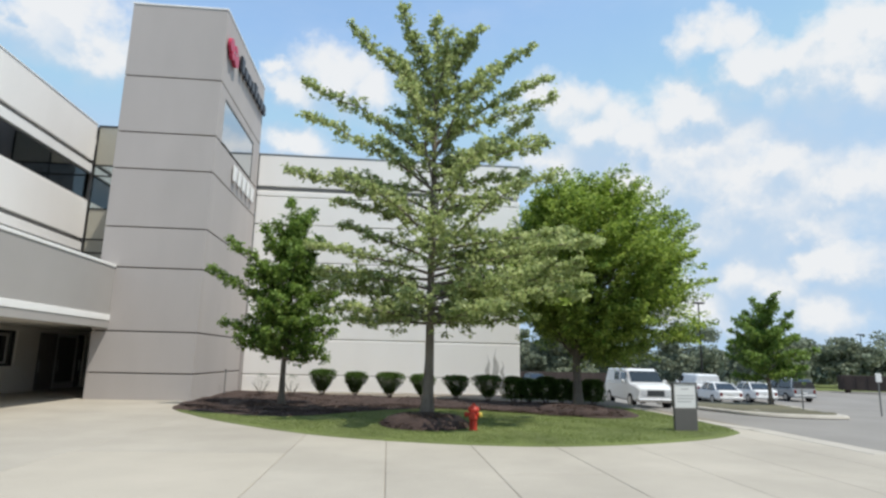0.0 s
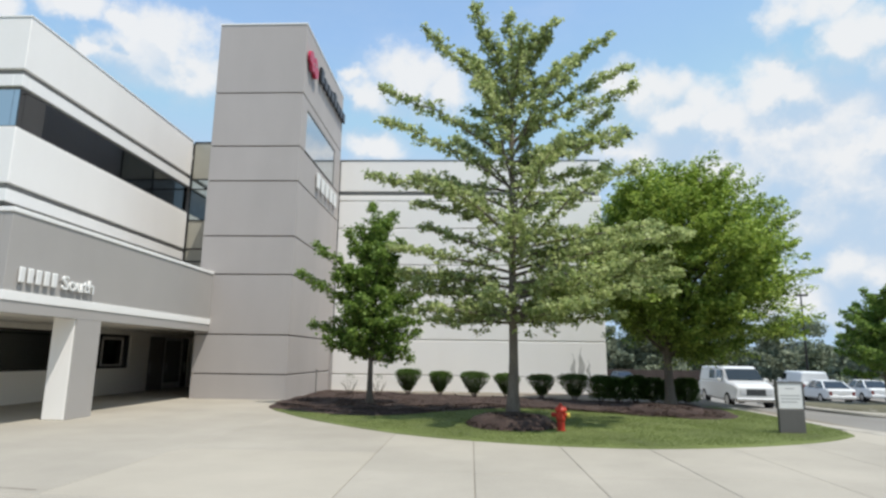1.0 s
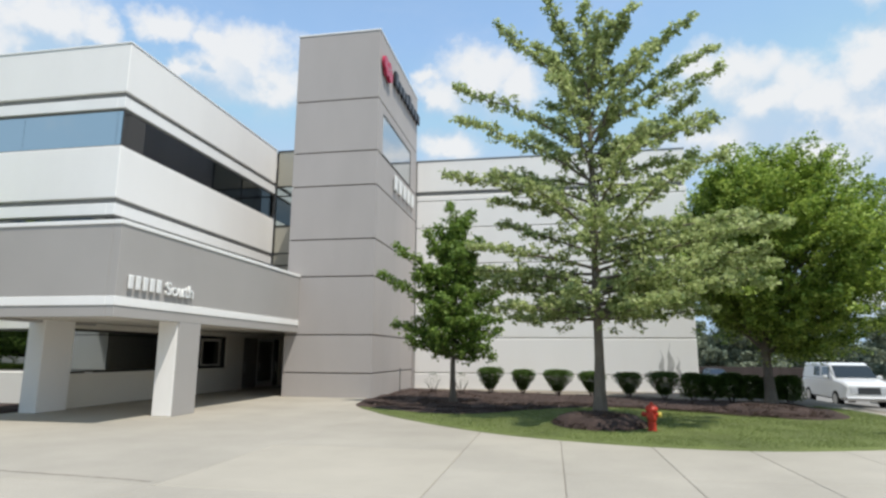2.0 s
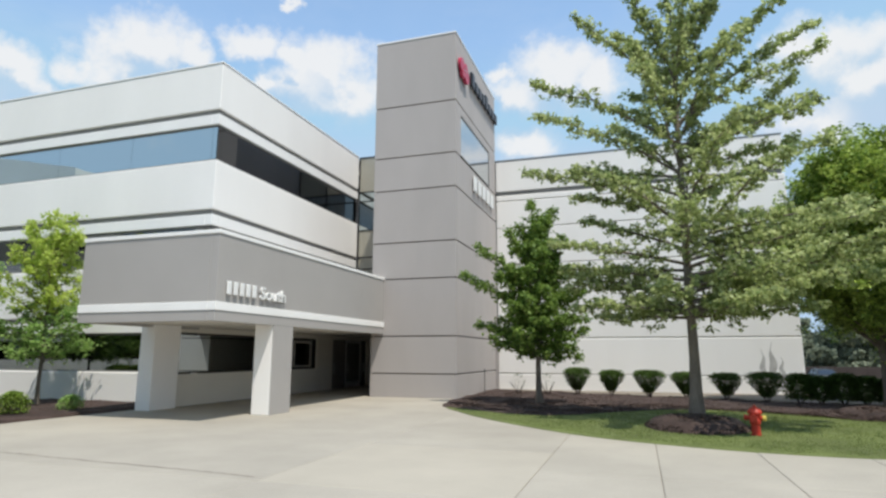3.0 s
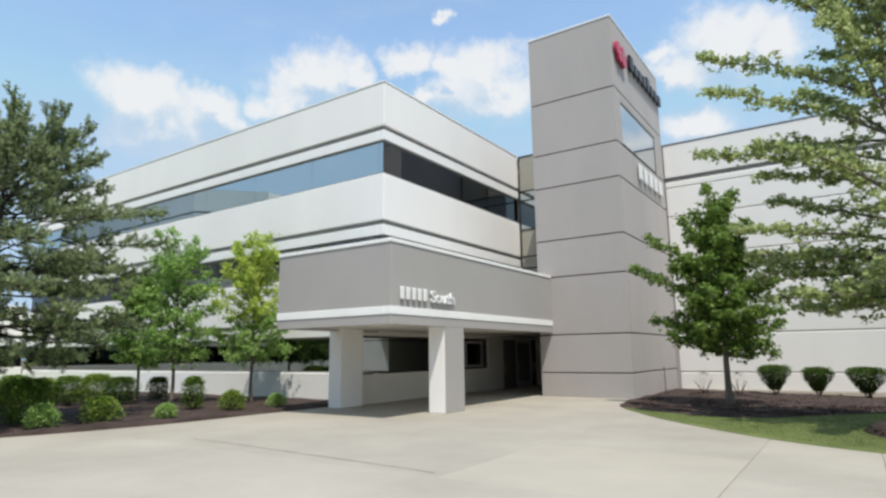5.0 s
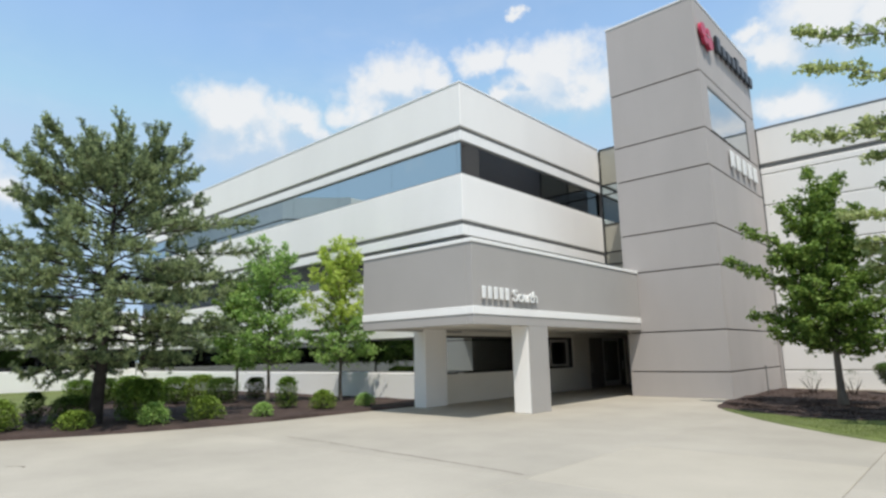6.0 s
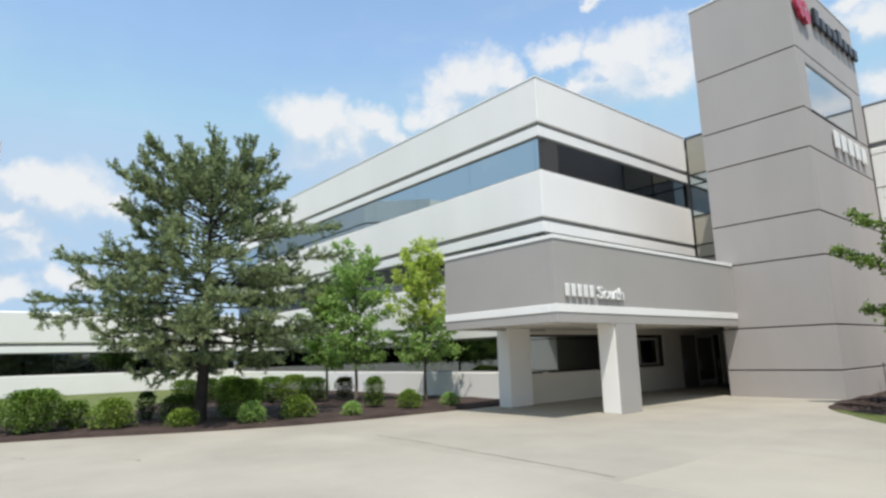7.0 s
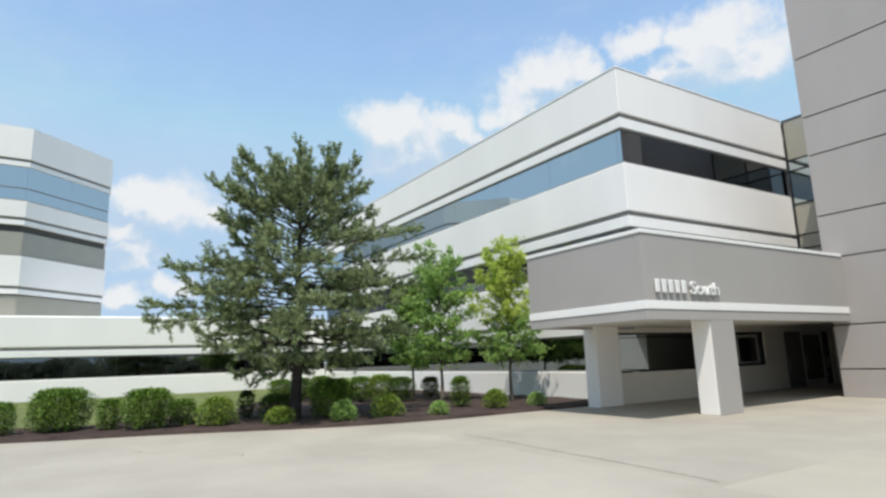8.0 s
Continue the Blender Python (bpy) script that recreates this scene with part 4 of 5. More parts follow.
def pine_tree(name, at, height, limbs, seed, label):
    """Level tiers below, a waist, and a broad bushy top; every shoot is an upturned brush of needles."""
    rng = np.random.default_rng(seed)
    tp, tr = trunk_path(rng, at, height * 0.93, 0.18, 0.16, 1.25)
    wood = [(tp, tr)]
    rows = list(limbs)
    tiers = [(2.0, 3.0, -0.4, 7), (2.6, 3.6, -0.25, 8), (3.1, 4.0, -0.1, 9), (3.7, 4.2, 0.0, 9), (4.3, 3.9, 0.1, 9), (4.9, 3.5, 0.3, 7), (5.5, 3.1, 0.6, 6), (6.1, 2.5, 1.1, 9), (6.5, 2.3, 1.4, 9), (6.9, 2.0, 1.6, 8), (7.1, 1.3, 1.5, 6)]
    for j, (h, reach, rise, n) in enumerate(tiers):
        for k in range(n):
            az = j * 1.1 + 6.2832 * k / n + rng.normal() * 0.22
            ln = reach * (0.62 + 0.4 * rng.random())
            rows.append((h + rng.normal() * 0.22, ln * math.cos(az), ln * math.sin(az), rise * (0.7 + 0.6 * rng.random())))
    C, D = [], []

    def brush(p0, p1, step=0.055):
        """Needle whorls along the last stretch of a shoot."""
        ln = np.linalg.norm(p1 - p0)
        m = max(3, int(ln / step))
        f = (np.arange(m) + rng.random(m)) / m
        C.append(p0 + (p1 - p0) * f[:, None])
        D.append(np.repeat(unit(p1 - p0)[None], m, 0))

    for h, dx, dy, dz in rows:
        start = along_path(tp, np.array([np.clip((h + 0.15) / (height * 0.93 + 0.15), 0.05, 0.97)]))[0]
        reach = np.array([dx, dy, dz])
        mid = start + reach * np.array([0.5, 0.5, 0.28])
        t = np.linspace(0, 1, 9)[:, None]
        pts = (1 - t) ** 2 * start + 2 * t * (1 - t) * mid + t * t * (start + reach)
        pts[1:] += rng.normal(size=(8, 3)) * 0.05
        length = np.linalg.norm(reach)
        wood.append((pts, np.linspace(0.022 + 0.034 * (1 - h / height), 0.010, 9)))
        n = int(5 + length * 3.8)
        for k in range(n):
            g = 0.30 + 0.70 * (k + rng.random()) / n
            p = along_path(pts, np.array([g]))[0]
            i = min(7, int(g * 8))
            d = unit(pts[i + 1] - pts[i])
            side = np.cross(d, (0, 0, 1)) * (1 if k % 2 else -1)
            tl = (0.30 + 0.55 * rng.random()) * (1.2 - 0.6 * g)
            way = unit(d * 0.9 + side * (0.9 * rng.random() + 0.25) + np.array([0, 0, 0.10 + rng.normal() * 0.2]))
            q = p + way * tl
            end = q + unit(way + np.array([0, 0, 0.9 if h > 6 else 0.45])) * 0.22
            wood.append((np.array([p, (p + q) / 2, q, end]), np.array([0.014, 0.011, 0.008, 0.005])))
            brush((p + q) / 2, q)
            brush(q, end)
            for _ in range(2):
                w = unit(way + rng.normal(size=3) * 0.7 + np.array([0, 0, 0.55 if h > 6 else 0.3]))
                b = p + (q - p) * (0.35 + 0.65 * rng.random())
                brush(b, b + w * (0.22 + 0.26 * rng.random()))
        tip = start + reach
        brush(pts[-3], tip)
        brush(tip, tip + unit(unit(reach) + np.array([0, 0, 1.0])) * 0.35)
    C, D = np.concatenate(C), np.concatenate(D)
    k = 9
    base = np.repeat(C, k, 0)
    d = unit(np.repeat(D, k, 0) * 0.95 + unit(rng.normal(size=(len(base), 3))) * 0.70)
    ln = 0.105 * (0.75 + 0.5 * rng.random((len(base), 1)))
    side = unit(np.cross(d, rng.normal(size=d.shape))) * 0.013
    # the needles of a whorl spring from one shared point, so a whorl is one piece with one tone
    n = len(C)
    V = np.concatenate([C, (base + d * ln - side).reshape(-1, 3), (base + d * ln + side).reshape(-1, 3)])
    i = np.arange(n * k)
    F = np.stack([i // k, n + i, n + n * k + i], 1)
    return finish_tree(name, at, wood, [(V, F)], M["dark_bark"], [M["needle"]], label)


def shrub(name, at, rx, ry, h, count, leaf, leaf_mat, seed, label, shape="round", group="", stem=0.0):
    """A clipped or loose shrub: woody stems and a skin of small leaves over an uneven body."""
    rng = np.random.default_rng(seed)
    bush = thing(name, at, label, "shrub", group)
    stems = []
    for k in range(7):
        az = k * 0.9 + rng.random() * 0.4
        pts, rad = limb(rng, (at[0] + 0.04 * math.cos(az), at[1] + 0.04 * math.sin(az), at[2] - 0.03), az, 1.15, h * 0.75, -0.15, 0.018, 5)
        stems.append((pts, rad))
    V, F = tubes(stems, 5)
    raw("woody_base", V, F, M["dark_bark"], bush, smooth=True)
    lo = stem * h
    top = rng.random(count) < 0.34
    t = np.where(top, 1.0 - 0.10 * rng.random(count) ** 1.5, rng.random(count) ** 0.9)
    az = rng.random(count) * 2 * np.pi
    r = np.where(top, np.sqrt(rng.random(count)), 1 - 0.7 * rng.random(count) ** 1.4)
    if shape == "vase":
        body = (0.20 + 0.86 * t ** 0.8) * np.sqrt(np.clip(1 - np.clip((t - 0.66) / 0.40, 0, 1) ** 2, 0, 1))
    elif shape == "clipped":
        body = (0.84 + 0.16 * np.sin(t * np.pi)) * np.sqrt(np.clip(1 - np.clip((t - 0.72) / 0.40, 0, 1) ** 2, 0, 1))
    else:
        body = np.sqrt(np.clip(1 - (t * 1.25 - 0.30) ** 2, 0, 1))
    lump = 1 + 0.11 * np.sin(3 * az + seed + 4 * t) + 0.07 * np.sin(7 * az - 6 * t + 2 * seed)
    dome = np.where(top, -0.16 * r * r + 0.05 * np.sin(4 * az + seed) * r, 0.0)
    R = r * body * lump
    c = np.array(at) + np.stack([R * rx * np.cos(az), R * ry * np.sin(az), lo + (t + dome) * (h - lo)], 1) + rng.normal(size=(count, 3)) * 0.02
    V, F = leaves(rng, c, leaf, 1.0, 0.62)
    raw("foliage", V, F, leaf_mat, bush)
    return bush


# leading limbs: height on the stem, reach in x and y, rise
MAPLE_LIMBS = [(7.7, -4.2, 0.5, 2.6), (6.8, -3.9, -0.6, 2.0), (5.8, -4.4, -0.4, 1.35), (6.7, -3.1, 0.9, 0.65), (8.8, -2.7, -0.3, 3.1), (9.3, -1.6, 0.6, 2.4), (9.6, -1.2, -0.2, 3.2),
               (10.0, 0.0, 0.2, 2.7), (9.9, 1.4, -0.3, 2.3), (9.2, 2.1, 0.5, 2.2), (8.1, 3.0, -0.4, 3.5), (8.3, 3.9, 0.5, 2.7), (8.3, 3.5, -0.8, 1.4), (7.6, 3.7, 0.4, 1.2),
               (7.2, 3.1, -1.0, 0.9), (6.8, 3.2, 1.0, 1.0), (6.0, 3.5, -0.6, 1.2), (4.6, 0.45, 0.2, 3.8)]
MAPLE_LOW = [(4.3, 4.8, -1.2, 0.8), (3.9, 4.9, 0.2, 0.4), (3.4, 3.9, -1.6, 0.7), (4.6, 4.3, 0.6, 1.0), (4.1, 4.2, -2.2, 0.9), (3.6, 4.5, -0.6, 0.1), (4.9, 3.9, -1.4, 0.5),
             (3.1, 3.0, -2.1, 0.5), (2.9, 2.4, -0.8, 0.2), (4.2, -3.6, -0.5, 0.7), (3.5, -3.2, 0.4, 0.15), (2.8, -2.4, -0.9, 0.3)]
limbed_tree("maple_tree", (0.50, 17.3, 0.12), 11.6, 0.125, MAPLE_LIMBS + MAPLE_LOW, 40, ([2.7, 3.8, 5.2, 7.0, 8.6, 10.2], [3.4, 4.3, 3.4, 2.3, 1.5, 0.7], [0.3, 0.6, 1.4, 2.1, 2.2, 1.7]),
            0.135, [M["leaf_big"]], 11, "tall open-crowned maple with grey-green leaves in a mulch ring", 0.56, 0.06, 0.105, 4, crowd=1.7, skirt=1.4)
MOUND = [(0.40 + 1.3 * math.cos(a), 16.4 + 1.5 * math.sin(a)) for a in np.linspace(0, 2 * math.pi, 14)[:-1]]
SHADE_MOUND = [(6.1 + 1.35 * math.cos(a) * (1 + 0.1 * math.sin(3 * a)), 21.0 + 1.9 * math.sin(a)) for a in np.linspace(0, 2 * math.pi, 14)[:-1]]
patch("mulch_ring", MOUND, (0.4, 16.6), 0.05, M["mulch"],
      "mounded mulch ring at the maple's foot", "mulch bed", swell=0.26, bumpy=0.06, rings=10, edge=(1.0, 0.93, 0.84))
patch("mulch_ring_shade_tree", SHADE_MOUND, (6.1, 21.3), 0.075, M["mulch"],
      "dark mulch mound under the shade tree", "mulch bed", swell=0.18, bumpy=0.06, rings=10, edge=(1.0, 0.93, 0.84))
YOUNG_LIMBS = [(2.7, -2.7, -1.0, 2.1), (2.1, -2.4, 0.3, 0.8), (1.75, -1.6, -0.6, 0.6), (1.75, 1.7, 0.4, 0.9), (1.6, 1.4, -0.6, 0.4), (5.2, 0.65, 0.2, 2.2), (5.6, -0.1, -0.3, 2.0),
               (4.6, -1.0, -0.6, 1.8), (3.7, -2.0, -1.1, 2.1), (3.9, 1.1, -0.3, 2.2), (2.7, 1.7, 0.3, 1.4), (3.2, -1.3, -0.9, 1.5)]
limbed_tree("young_tree", (-4.5, 22.5, 0.08), 6.6, 0.09, YOUNG_LIMBS, 60, ([1.5, 2.4, 3.6, 4.8, 5.8], [1.45, 1.85, 1.45, 0.9, 0.4], [0.3, 0.6, 0.9, 1.1, 1.1]),
            0.125, [M["leaf_small"]], 5, "young broad-leaved tree with dark green leaves in mulch", 0.50, 0.10, 0.085, 4, 7)
dome_tree("shade_tree", (7.55, 25.2, 0.05), 9.6, 2.4, [2.7, 3.6, 3.95, 4.05, 3.85, 3.1, 1.5], 880, 165, 0.145, [M["leaf_lush"], M["leaf_lush"], M["leaf_lush"]], 8,
          "broad dense shade tree with lush green leaves")
# leading limbs of the pine: height, reach across and away, rise
PINE_LIMBS = [(6.6, -2.8, 0.3, 1.5), (6.9, -1.9, -0.5, 2.0), (7.0, 0.3, 0.2, 1.7), (7.0, 1.3, -0.3, 2.2), (6.7, 2.4, 0.4, 1.5), (5.8, -2.4, -0.4, 0.7), (5.0, -2.9, 0.5, 0.3), (4.7, -4.0, -0.3, 0.3),
              (3.7, -4.7, 0.4, 0.1), (3.3, -4.5, -0.6, -0.1), (5.8, 4.3, 0.5, 0.8), (5.2, 4.2, -0.4, 0.2), (4.4, 3.9, 0.3, 0.1), (6.8, -0.8, 0.6, 2.0), (6.8, 1.9, -0.8, 1.8), (6.4, -2.2, -1.0, 1.2)]
pine_tree("pine_tree", (-20.85, 6.3, 0.08), 8.0, [(h, 0.31 * a - 0.95 * b, 0.95 * a + 0.31 * b, rise) for h, a, b, rise in PINE_LIMBS], 21, "mature pine with layered grey-green needle branches")
SAPLING = ([1.4, 2.2, 3.5, 4.7, 5.5], [1.25, 1.62, 1.48, 1.15, 0.65], [0.3, 0.6, 1.0, 1.2, 1.1])
limbed_tree("sapling", (-23.3, 13.62, 0.08), 5.9, 0.05, [], 46, SAPLING, 0.125, [M["leaf_sapling"]], 31,
            "slender young tree with fresh green leaves", 0.50, 0.12, 0.11, 4, 5, group="saplings by the wall")
limbed_tree("sapling", (-21.1, 15.65, 0.08), 5.7, 0.05, [], 46, SAPLING, 0.125, [M["leaf_sapling"], M["leaf_lime"]], 37,
            "slender young tree with yellow-green upper leaves", 0.50, 0.12, 0.11, 4, 5, group="saplings by the wall")
limbed_tree("sapling", (-26.3, 13.8, 0.08), 4.8, 0.045, [], 44, ([1.4, 2.2, 3.3, 4.4], [1.2, 1.5, 1.2, 0.5], [0.3, 0.5, 0.8, 1.0]), 0.125, [M["leaf_sapling"], M["leaf_small"]], 41,
            "slender young tree with fresh green leaves", 0.42, 0.09, 0.10, 4, 6, group="saplings by the wall")
limbed_tree("parking_tree", (22.4, 34.4, fall(22.4, 34.4)), 5.0, 0.1, [], 50, ([1.5, 2.2, 3.2, 4.2, 4.8], [2.1, 2.6, 2.2, 1.5, 0.7], [0.3, 0.6, 1.1, 1.5, 1.4]), 0.15, [M["leaf_small"]], 43,
            "dark green tree on the parking island", 0.5, 0.10, 0.10, 4, 6)

ROW = [(-3.75, 29.0, 0.62, 1.15), (-2.2, 29.2, 0.55, 1.08), (-0.55, 28.3, 0.66, 1.1), (1.0, 28.3, 0.58, 1.05), (2.6, 28.2, 0.60, 1.05), (3.95, 27.2, 0.68, 1.1)]
for i, (x, y, r, h) in enumerate(ROW):
    shrub("vase_shrub", (x, y, fall(x, y) + 0.06), r * 1.22, r * 1.2, h * 1.04, 8500, 0.07, M["leaf_bush"], 60 + i, "clipped dark green shrub flaring from a narrow base", "vase", "shrubs along the white wall", 0.16)
HEDGE = [(5.0, 26.6), (5.75, 26.7), (6.5, 26.6), (7.25, 26.7), (8.0, 26.5), (8.6, 26.3)]
for i, (x, y) in enumerate(HEDGE):
    shrub("hedge_shrub", (x, y, fall(x, y) + 0.05), 0.56, 0.55, (1.12, 1.04, 1.16, 1.08, 1.0, 1.1)[i], 10000, 0.07, M["leaf_bush"], 80 + i, "clipped dark green hedge shrub in tree shade", "clipped", "hedge shrubs", 0.14)
for i, (x, y) in enumerate(((-6.3, 27.6), (-4.9, 27.3))):
    shrub("flowering_shrub", (x, y, 0.05), 0.38, 0.36, 0.95, 240, 0.045, M["leaf_far"], 95 + i, "sparse pale shrub with bare twigs", "round", "pale shrubs", 0.25)

WEST = [(-22.9, -0.3, 0.84, 1.27, "b"), (-22.2, 1.0, 0.38, 0.90, "b"), (-21.5, 2.0, 0.74, 1.18, "b"), (-21.6, 3.0, 0.40, 0.80, "b"), (-20.8, 3.85, 0.60, 0.84, "l"),
        (-22.7, 5.2, 0.28, 0.92, "d"), (-21.4, 5.9, 0.62, 0.80, "d"), (-19.5, 5.4, 0.44, 0.50, "l"), (-20.2, 7.3, 0.66, 1.25, "b"), (-18.7, 7.15, 0.40, 0.62, "y"),
        (-18.7, 8.65, 0.53, 0.70, "l"), (-26.0, 14.6, 0.42, 0.95, "d"), (-19.9, 12.3, 0.37, 1.12, "b"), (-18.0, 10.2, 0.33, 0.42, "y"), (-18.5, 12.85, 0.43, 0.65, "l"),
        (-18.3, 14.6, 0.36, 0.44, "y"), (-22.8, -1.75, 0.40, 0.95, "b"), (-23.6, -2.9, 0.75, 1.1, "b"), (-24.4, -4.4, 0.8, 1.15, "l")]
for i, (x, y, r, h, k) in enumerate(WEST):
    m = {"b": "leaf_bright", "l": "leaf_low", "d": "leaf_bush", "y": "leaf_sapling"}[k]
    words = {"b": "leafy green shrub with darker lower leaves", "l": "low bright yellow-green shrub in the mulch", "d": "small dark green clipped shrub", "y": "small loose light green shrub"}[k]
    shrub("garden_shrub", (x, y, 0.07), r * 1.1, r * 1.05, h, int(5200 * (r / 0.6) ** 1.6 * (h / 0.9)) + 300, 0.07, M[m], 120 + i, words, "clipped" if k in "bd" else "round", "shrubs in the west bed", 0.07)

BACK_ROW = [(-30.1, 8.6), (-29.2, 9.3), (-28.3, 10.0), (-27.4, 10.6), (-26.5, 11.2), (-25.6, 11.8), (-24.7, 12.3)]
for i, (x, y) in enumerate(BACK_ROW):
    m = ("leaf_bright", "leaf_bush", "leaf_low")[(0, 1, 0, 2, 0, 2, 1)[i]]
    shrub("hedge_shrub", (x, y, 0.07), 0.66, 0.62, 1.05 + 0.06 * (i % 3), 6500, 0.07, M[m], 160 + i, "clipped green shrub in a back row", "clipped", "back row shrubs", 0.08)


def turf_blades(name, pts, count, seed, label, avoid):
    """Short grass blades over a lawn."""
    rng = np.random.default_rng(seed)
    loop = smooth_loop(pts)
    lo, hi = loop.min(0), loop.max(0)
    p = lo + rng.random((count * 3, 2)) * (hi - lo)

    def inside(loop, p):
        hit = np.zeros(len(p), bool)
        for a, b in zip(loop, np.roll(loop, -1, 0)):
            cross = ((a[1] > p[:, 1]) != (b[1] > p[:, 1])) & (p[:, 0] < (b[0] - a[0]) * (p[:, 1] - a[1]) / (b[1] - a[1] + 1e-12) + a[0])
            hit ^= cross
        return hit

    keep = inside(loop.mean(0) + (loop - loop.mean(0)) * 0.978, p)
    for other in avoid:
        keep &= ~inside(smooth_loop(other), p)
    p = p[keep][:count]
    z = np.array([fall(*q) for q in p]) + 0.03
    base = np.column_stack([p, z])
    d = unit(rng.normal(size=(len(p), 3)) * 0.5 + np.array([0, 0, 1.0]))
    side = unit(np.cross(d, rng.normal(size=d.shape))) * 0.008
    h = 0.02 + 0.025 * rng.random((len(p), 1))
    V = np.stack([base - side, base + side, base + d * h], 1).reshape(-1, 3)
    ob = raw(name, V, np.arange(len(V)).reshape(-1, 3), M["blade"])
    return tagged(ob, label, "grass", kind="stuff")


turf_blades("grass", LAWN, 70000, 7, "short mown grass blades on the lawn", [BED])


def chips(name, pts, count, seed, label, lift=0.07, swell=0.0):
    """Loose bark chips over a bed."""
    rng = np.random.default_rng(seed)
    loop = smooth_loop(pts)
    i = rng.integers(0, len(loop), count)
    c = loop.mean(0)
    f = np.sqrt(rng.random((count, 1))) * 0.955
    p = c + (loop[i] - c) * f
    rise = lift + swell * np.sin(np.minimum(1.0, (1 - f[:, 0]) * 1.6) * math.pi / 2)
    z = np.array([fall(*q) + 0.06 * noise.noise((q[0] * 0.9, q[1] * 0.9, 3.1)) for q in p]) + rise
    V, F = leaves(rng, np.column_stack([p, z]), 0.085, 0.8, 0.35)
    return tagged(raw(name, V, F, M["chip"]), label, "mulch", kind="stuff")


M["chip"] = leafy("bark_chip", (0.04, 0.027, 0.022), (0.155, 0.11, 0.09), 0.0, 0.95)
chips("bark_chips", BED, 24000, 3, "loose shredded bark chips on the bed")
chips("bark_chips", WEST_BED, 26000, 4, "loose shredded bark chips on the bed")
chips("bark_chips", MOUND, 2600, 5, "loose shredded bark chips round the maple", 0.05, 0.26)
chips("bark_chips", SHADE_MOUND, 2600, 6, "loose shredded bark chips under the shade tree", 0.075, 0.18)


def far_woods(name, spots, seed, label):
    """A distant belt of trees, too far to tell apart."""
    rng = np.random.default_rng(seed)
    C = []
    for x, y, w, h in spots:
        for k in range(16):
            az, f = rng.random() * 6.28, rng.random()
            r = w * (1 - 0.55 * f) * rng.random() ** 0.5
            c = np.array([x + r * math.cos(az), y + r * math.sin(az), fall(x, y) + 0.2 + f * h])
            C.append(c + np.clip(rng.normal(size=(170, 3)), -1.5, 1.5) * np.array([1.0, 1.0, 0.7]) * w * 0.20)
    # distance haze comes from the pale leaf colour, not from the air
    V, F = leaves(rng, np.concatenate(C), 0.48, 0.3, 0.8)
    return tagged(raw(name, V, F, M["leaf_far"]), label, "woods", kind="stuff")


rng_far = np.random.default_rng(77)
belt = []
for k in range(90):
    a = radians(-8 + 118 * k / 89 + rng_far.normal() * 0.5)
    d = 95 + 22 * rng_far.random()
    belt.append((d * math.sin(a) + 6, d * math.cos(a), 3.2 + 2.4 * rng_far.random(), 3.6 + 4.0 * rng_far.random() ** 2))
for k in range(16):
    belt.append((33 + 3.6 * k + rng_far.normal(), 66 + 1.2 * k + 3 * rng_far.normal(), 2.4 + 1.2 * rng_far.random(), (4.6 - 0.12 * k) + 2.0 * rng_far.random()))
for k in range(8):
    belt.append((5.0 + 3.0 * k + rng_far.normal() * 0.5, 80 + 2 * rng_far.normal(), 2.6 + rng_far.random(), 5.0 + 2.2 * rng_far.random()))
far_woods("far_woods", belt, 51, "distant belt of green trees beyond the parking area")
behind = []
for k in range(70):
    a = radians(112 + 125 * k / 69 + rng_far.normal())
    d = 75 + 20 * rng_far.random()
    behind.append((d * math.sin(a), d * math.cos(a), 3.5 + 2 * rng_far.random(), 6 + 5 * rng_far.random()))
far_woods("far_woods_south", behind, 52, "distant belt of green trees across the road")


# ---- loose things ----
M["red_paint"] = surface("red_hydrant_paint", (0.50, 0.045, 0.025), 0.5, 0.15, 4, 40, 0.06)
M["yellow_paint"] = surface("yellow_cap_paint", (0.65, 0.50, 0.10), 0.5, 0.12, 4, 40, 0.05)
M["sign_white"] = surface("sign_face_white", (0.70, 0.70, 0.69), 0.5, 0.04)
M["sign_grey"] = surface("sign_base_grey", (0.115, 0.11, 0.105), 0.6, 0.08)
M["pale_grey"] = surface("pale_grey_print", (0.42, 0.42, 0.42), 0.6, 0.04)
M["logo_red"] = surface("red_sign_acrylic", (0.52, 0.04, 0.09), 0.35, 0.05)
M["logo_dark"] = surface("dark_sign_acrylic", (0.02, 0.02, 0.025), 0.35, 0.05)
M["letter_white"] = surface("white_letter_metal", (0.80, 0.80, 0.79), 0.5, 0.03)
M["car_white"] = surface("white_car_paint", (0.72, 0.73, 0.74), 0.22, 0.02, bump=0.0, spec=0.6)
M["car_silver"] = surface("silver_car_paint", (0.42, 0.43, 0.44), 0.25, 0.03, bump=0.0, metal=0.35, spec=0.6)
M["car_dark"] = surface("dark_car_paint", (0.05, 0.055, 0.06), 0.25, 0.03, bump=0.0, spec=0.6)
M["rubber"] = surface("tyre_rubber", (0.02, 0.02, 0.02), 0.85, 0.1)
M["chrome"] = surface("chrome_trim", (0.6, 0.6, 0.6), 0.15, 0.03, metal=1.0, bump=0.0)
M["lamp_red"] = surface("red_lamp_lens", (0.16, 0.015, 0.015), 0.2, 0.03, bump=0.0)
M["lamp_clear"] = surface("clear_lamp_lens", (0.6, 0.62, 0.65), 0.1, 0.03, bump=0.0, spec=0.8)
M["rust"] = surface("dark_rusted_steel", (0.06, 0.045, 0.04), 0.8, 0.25)


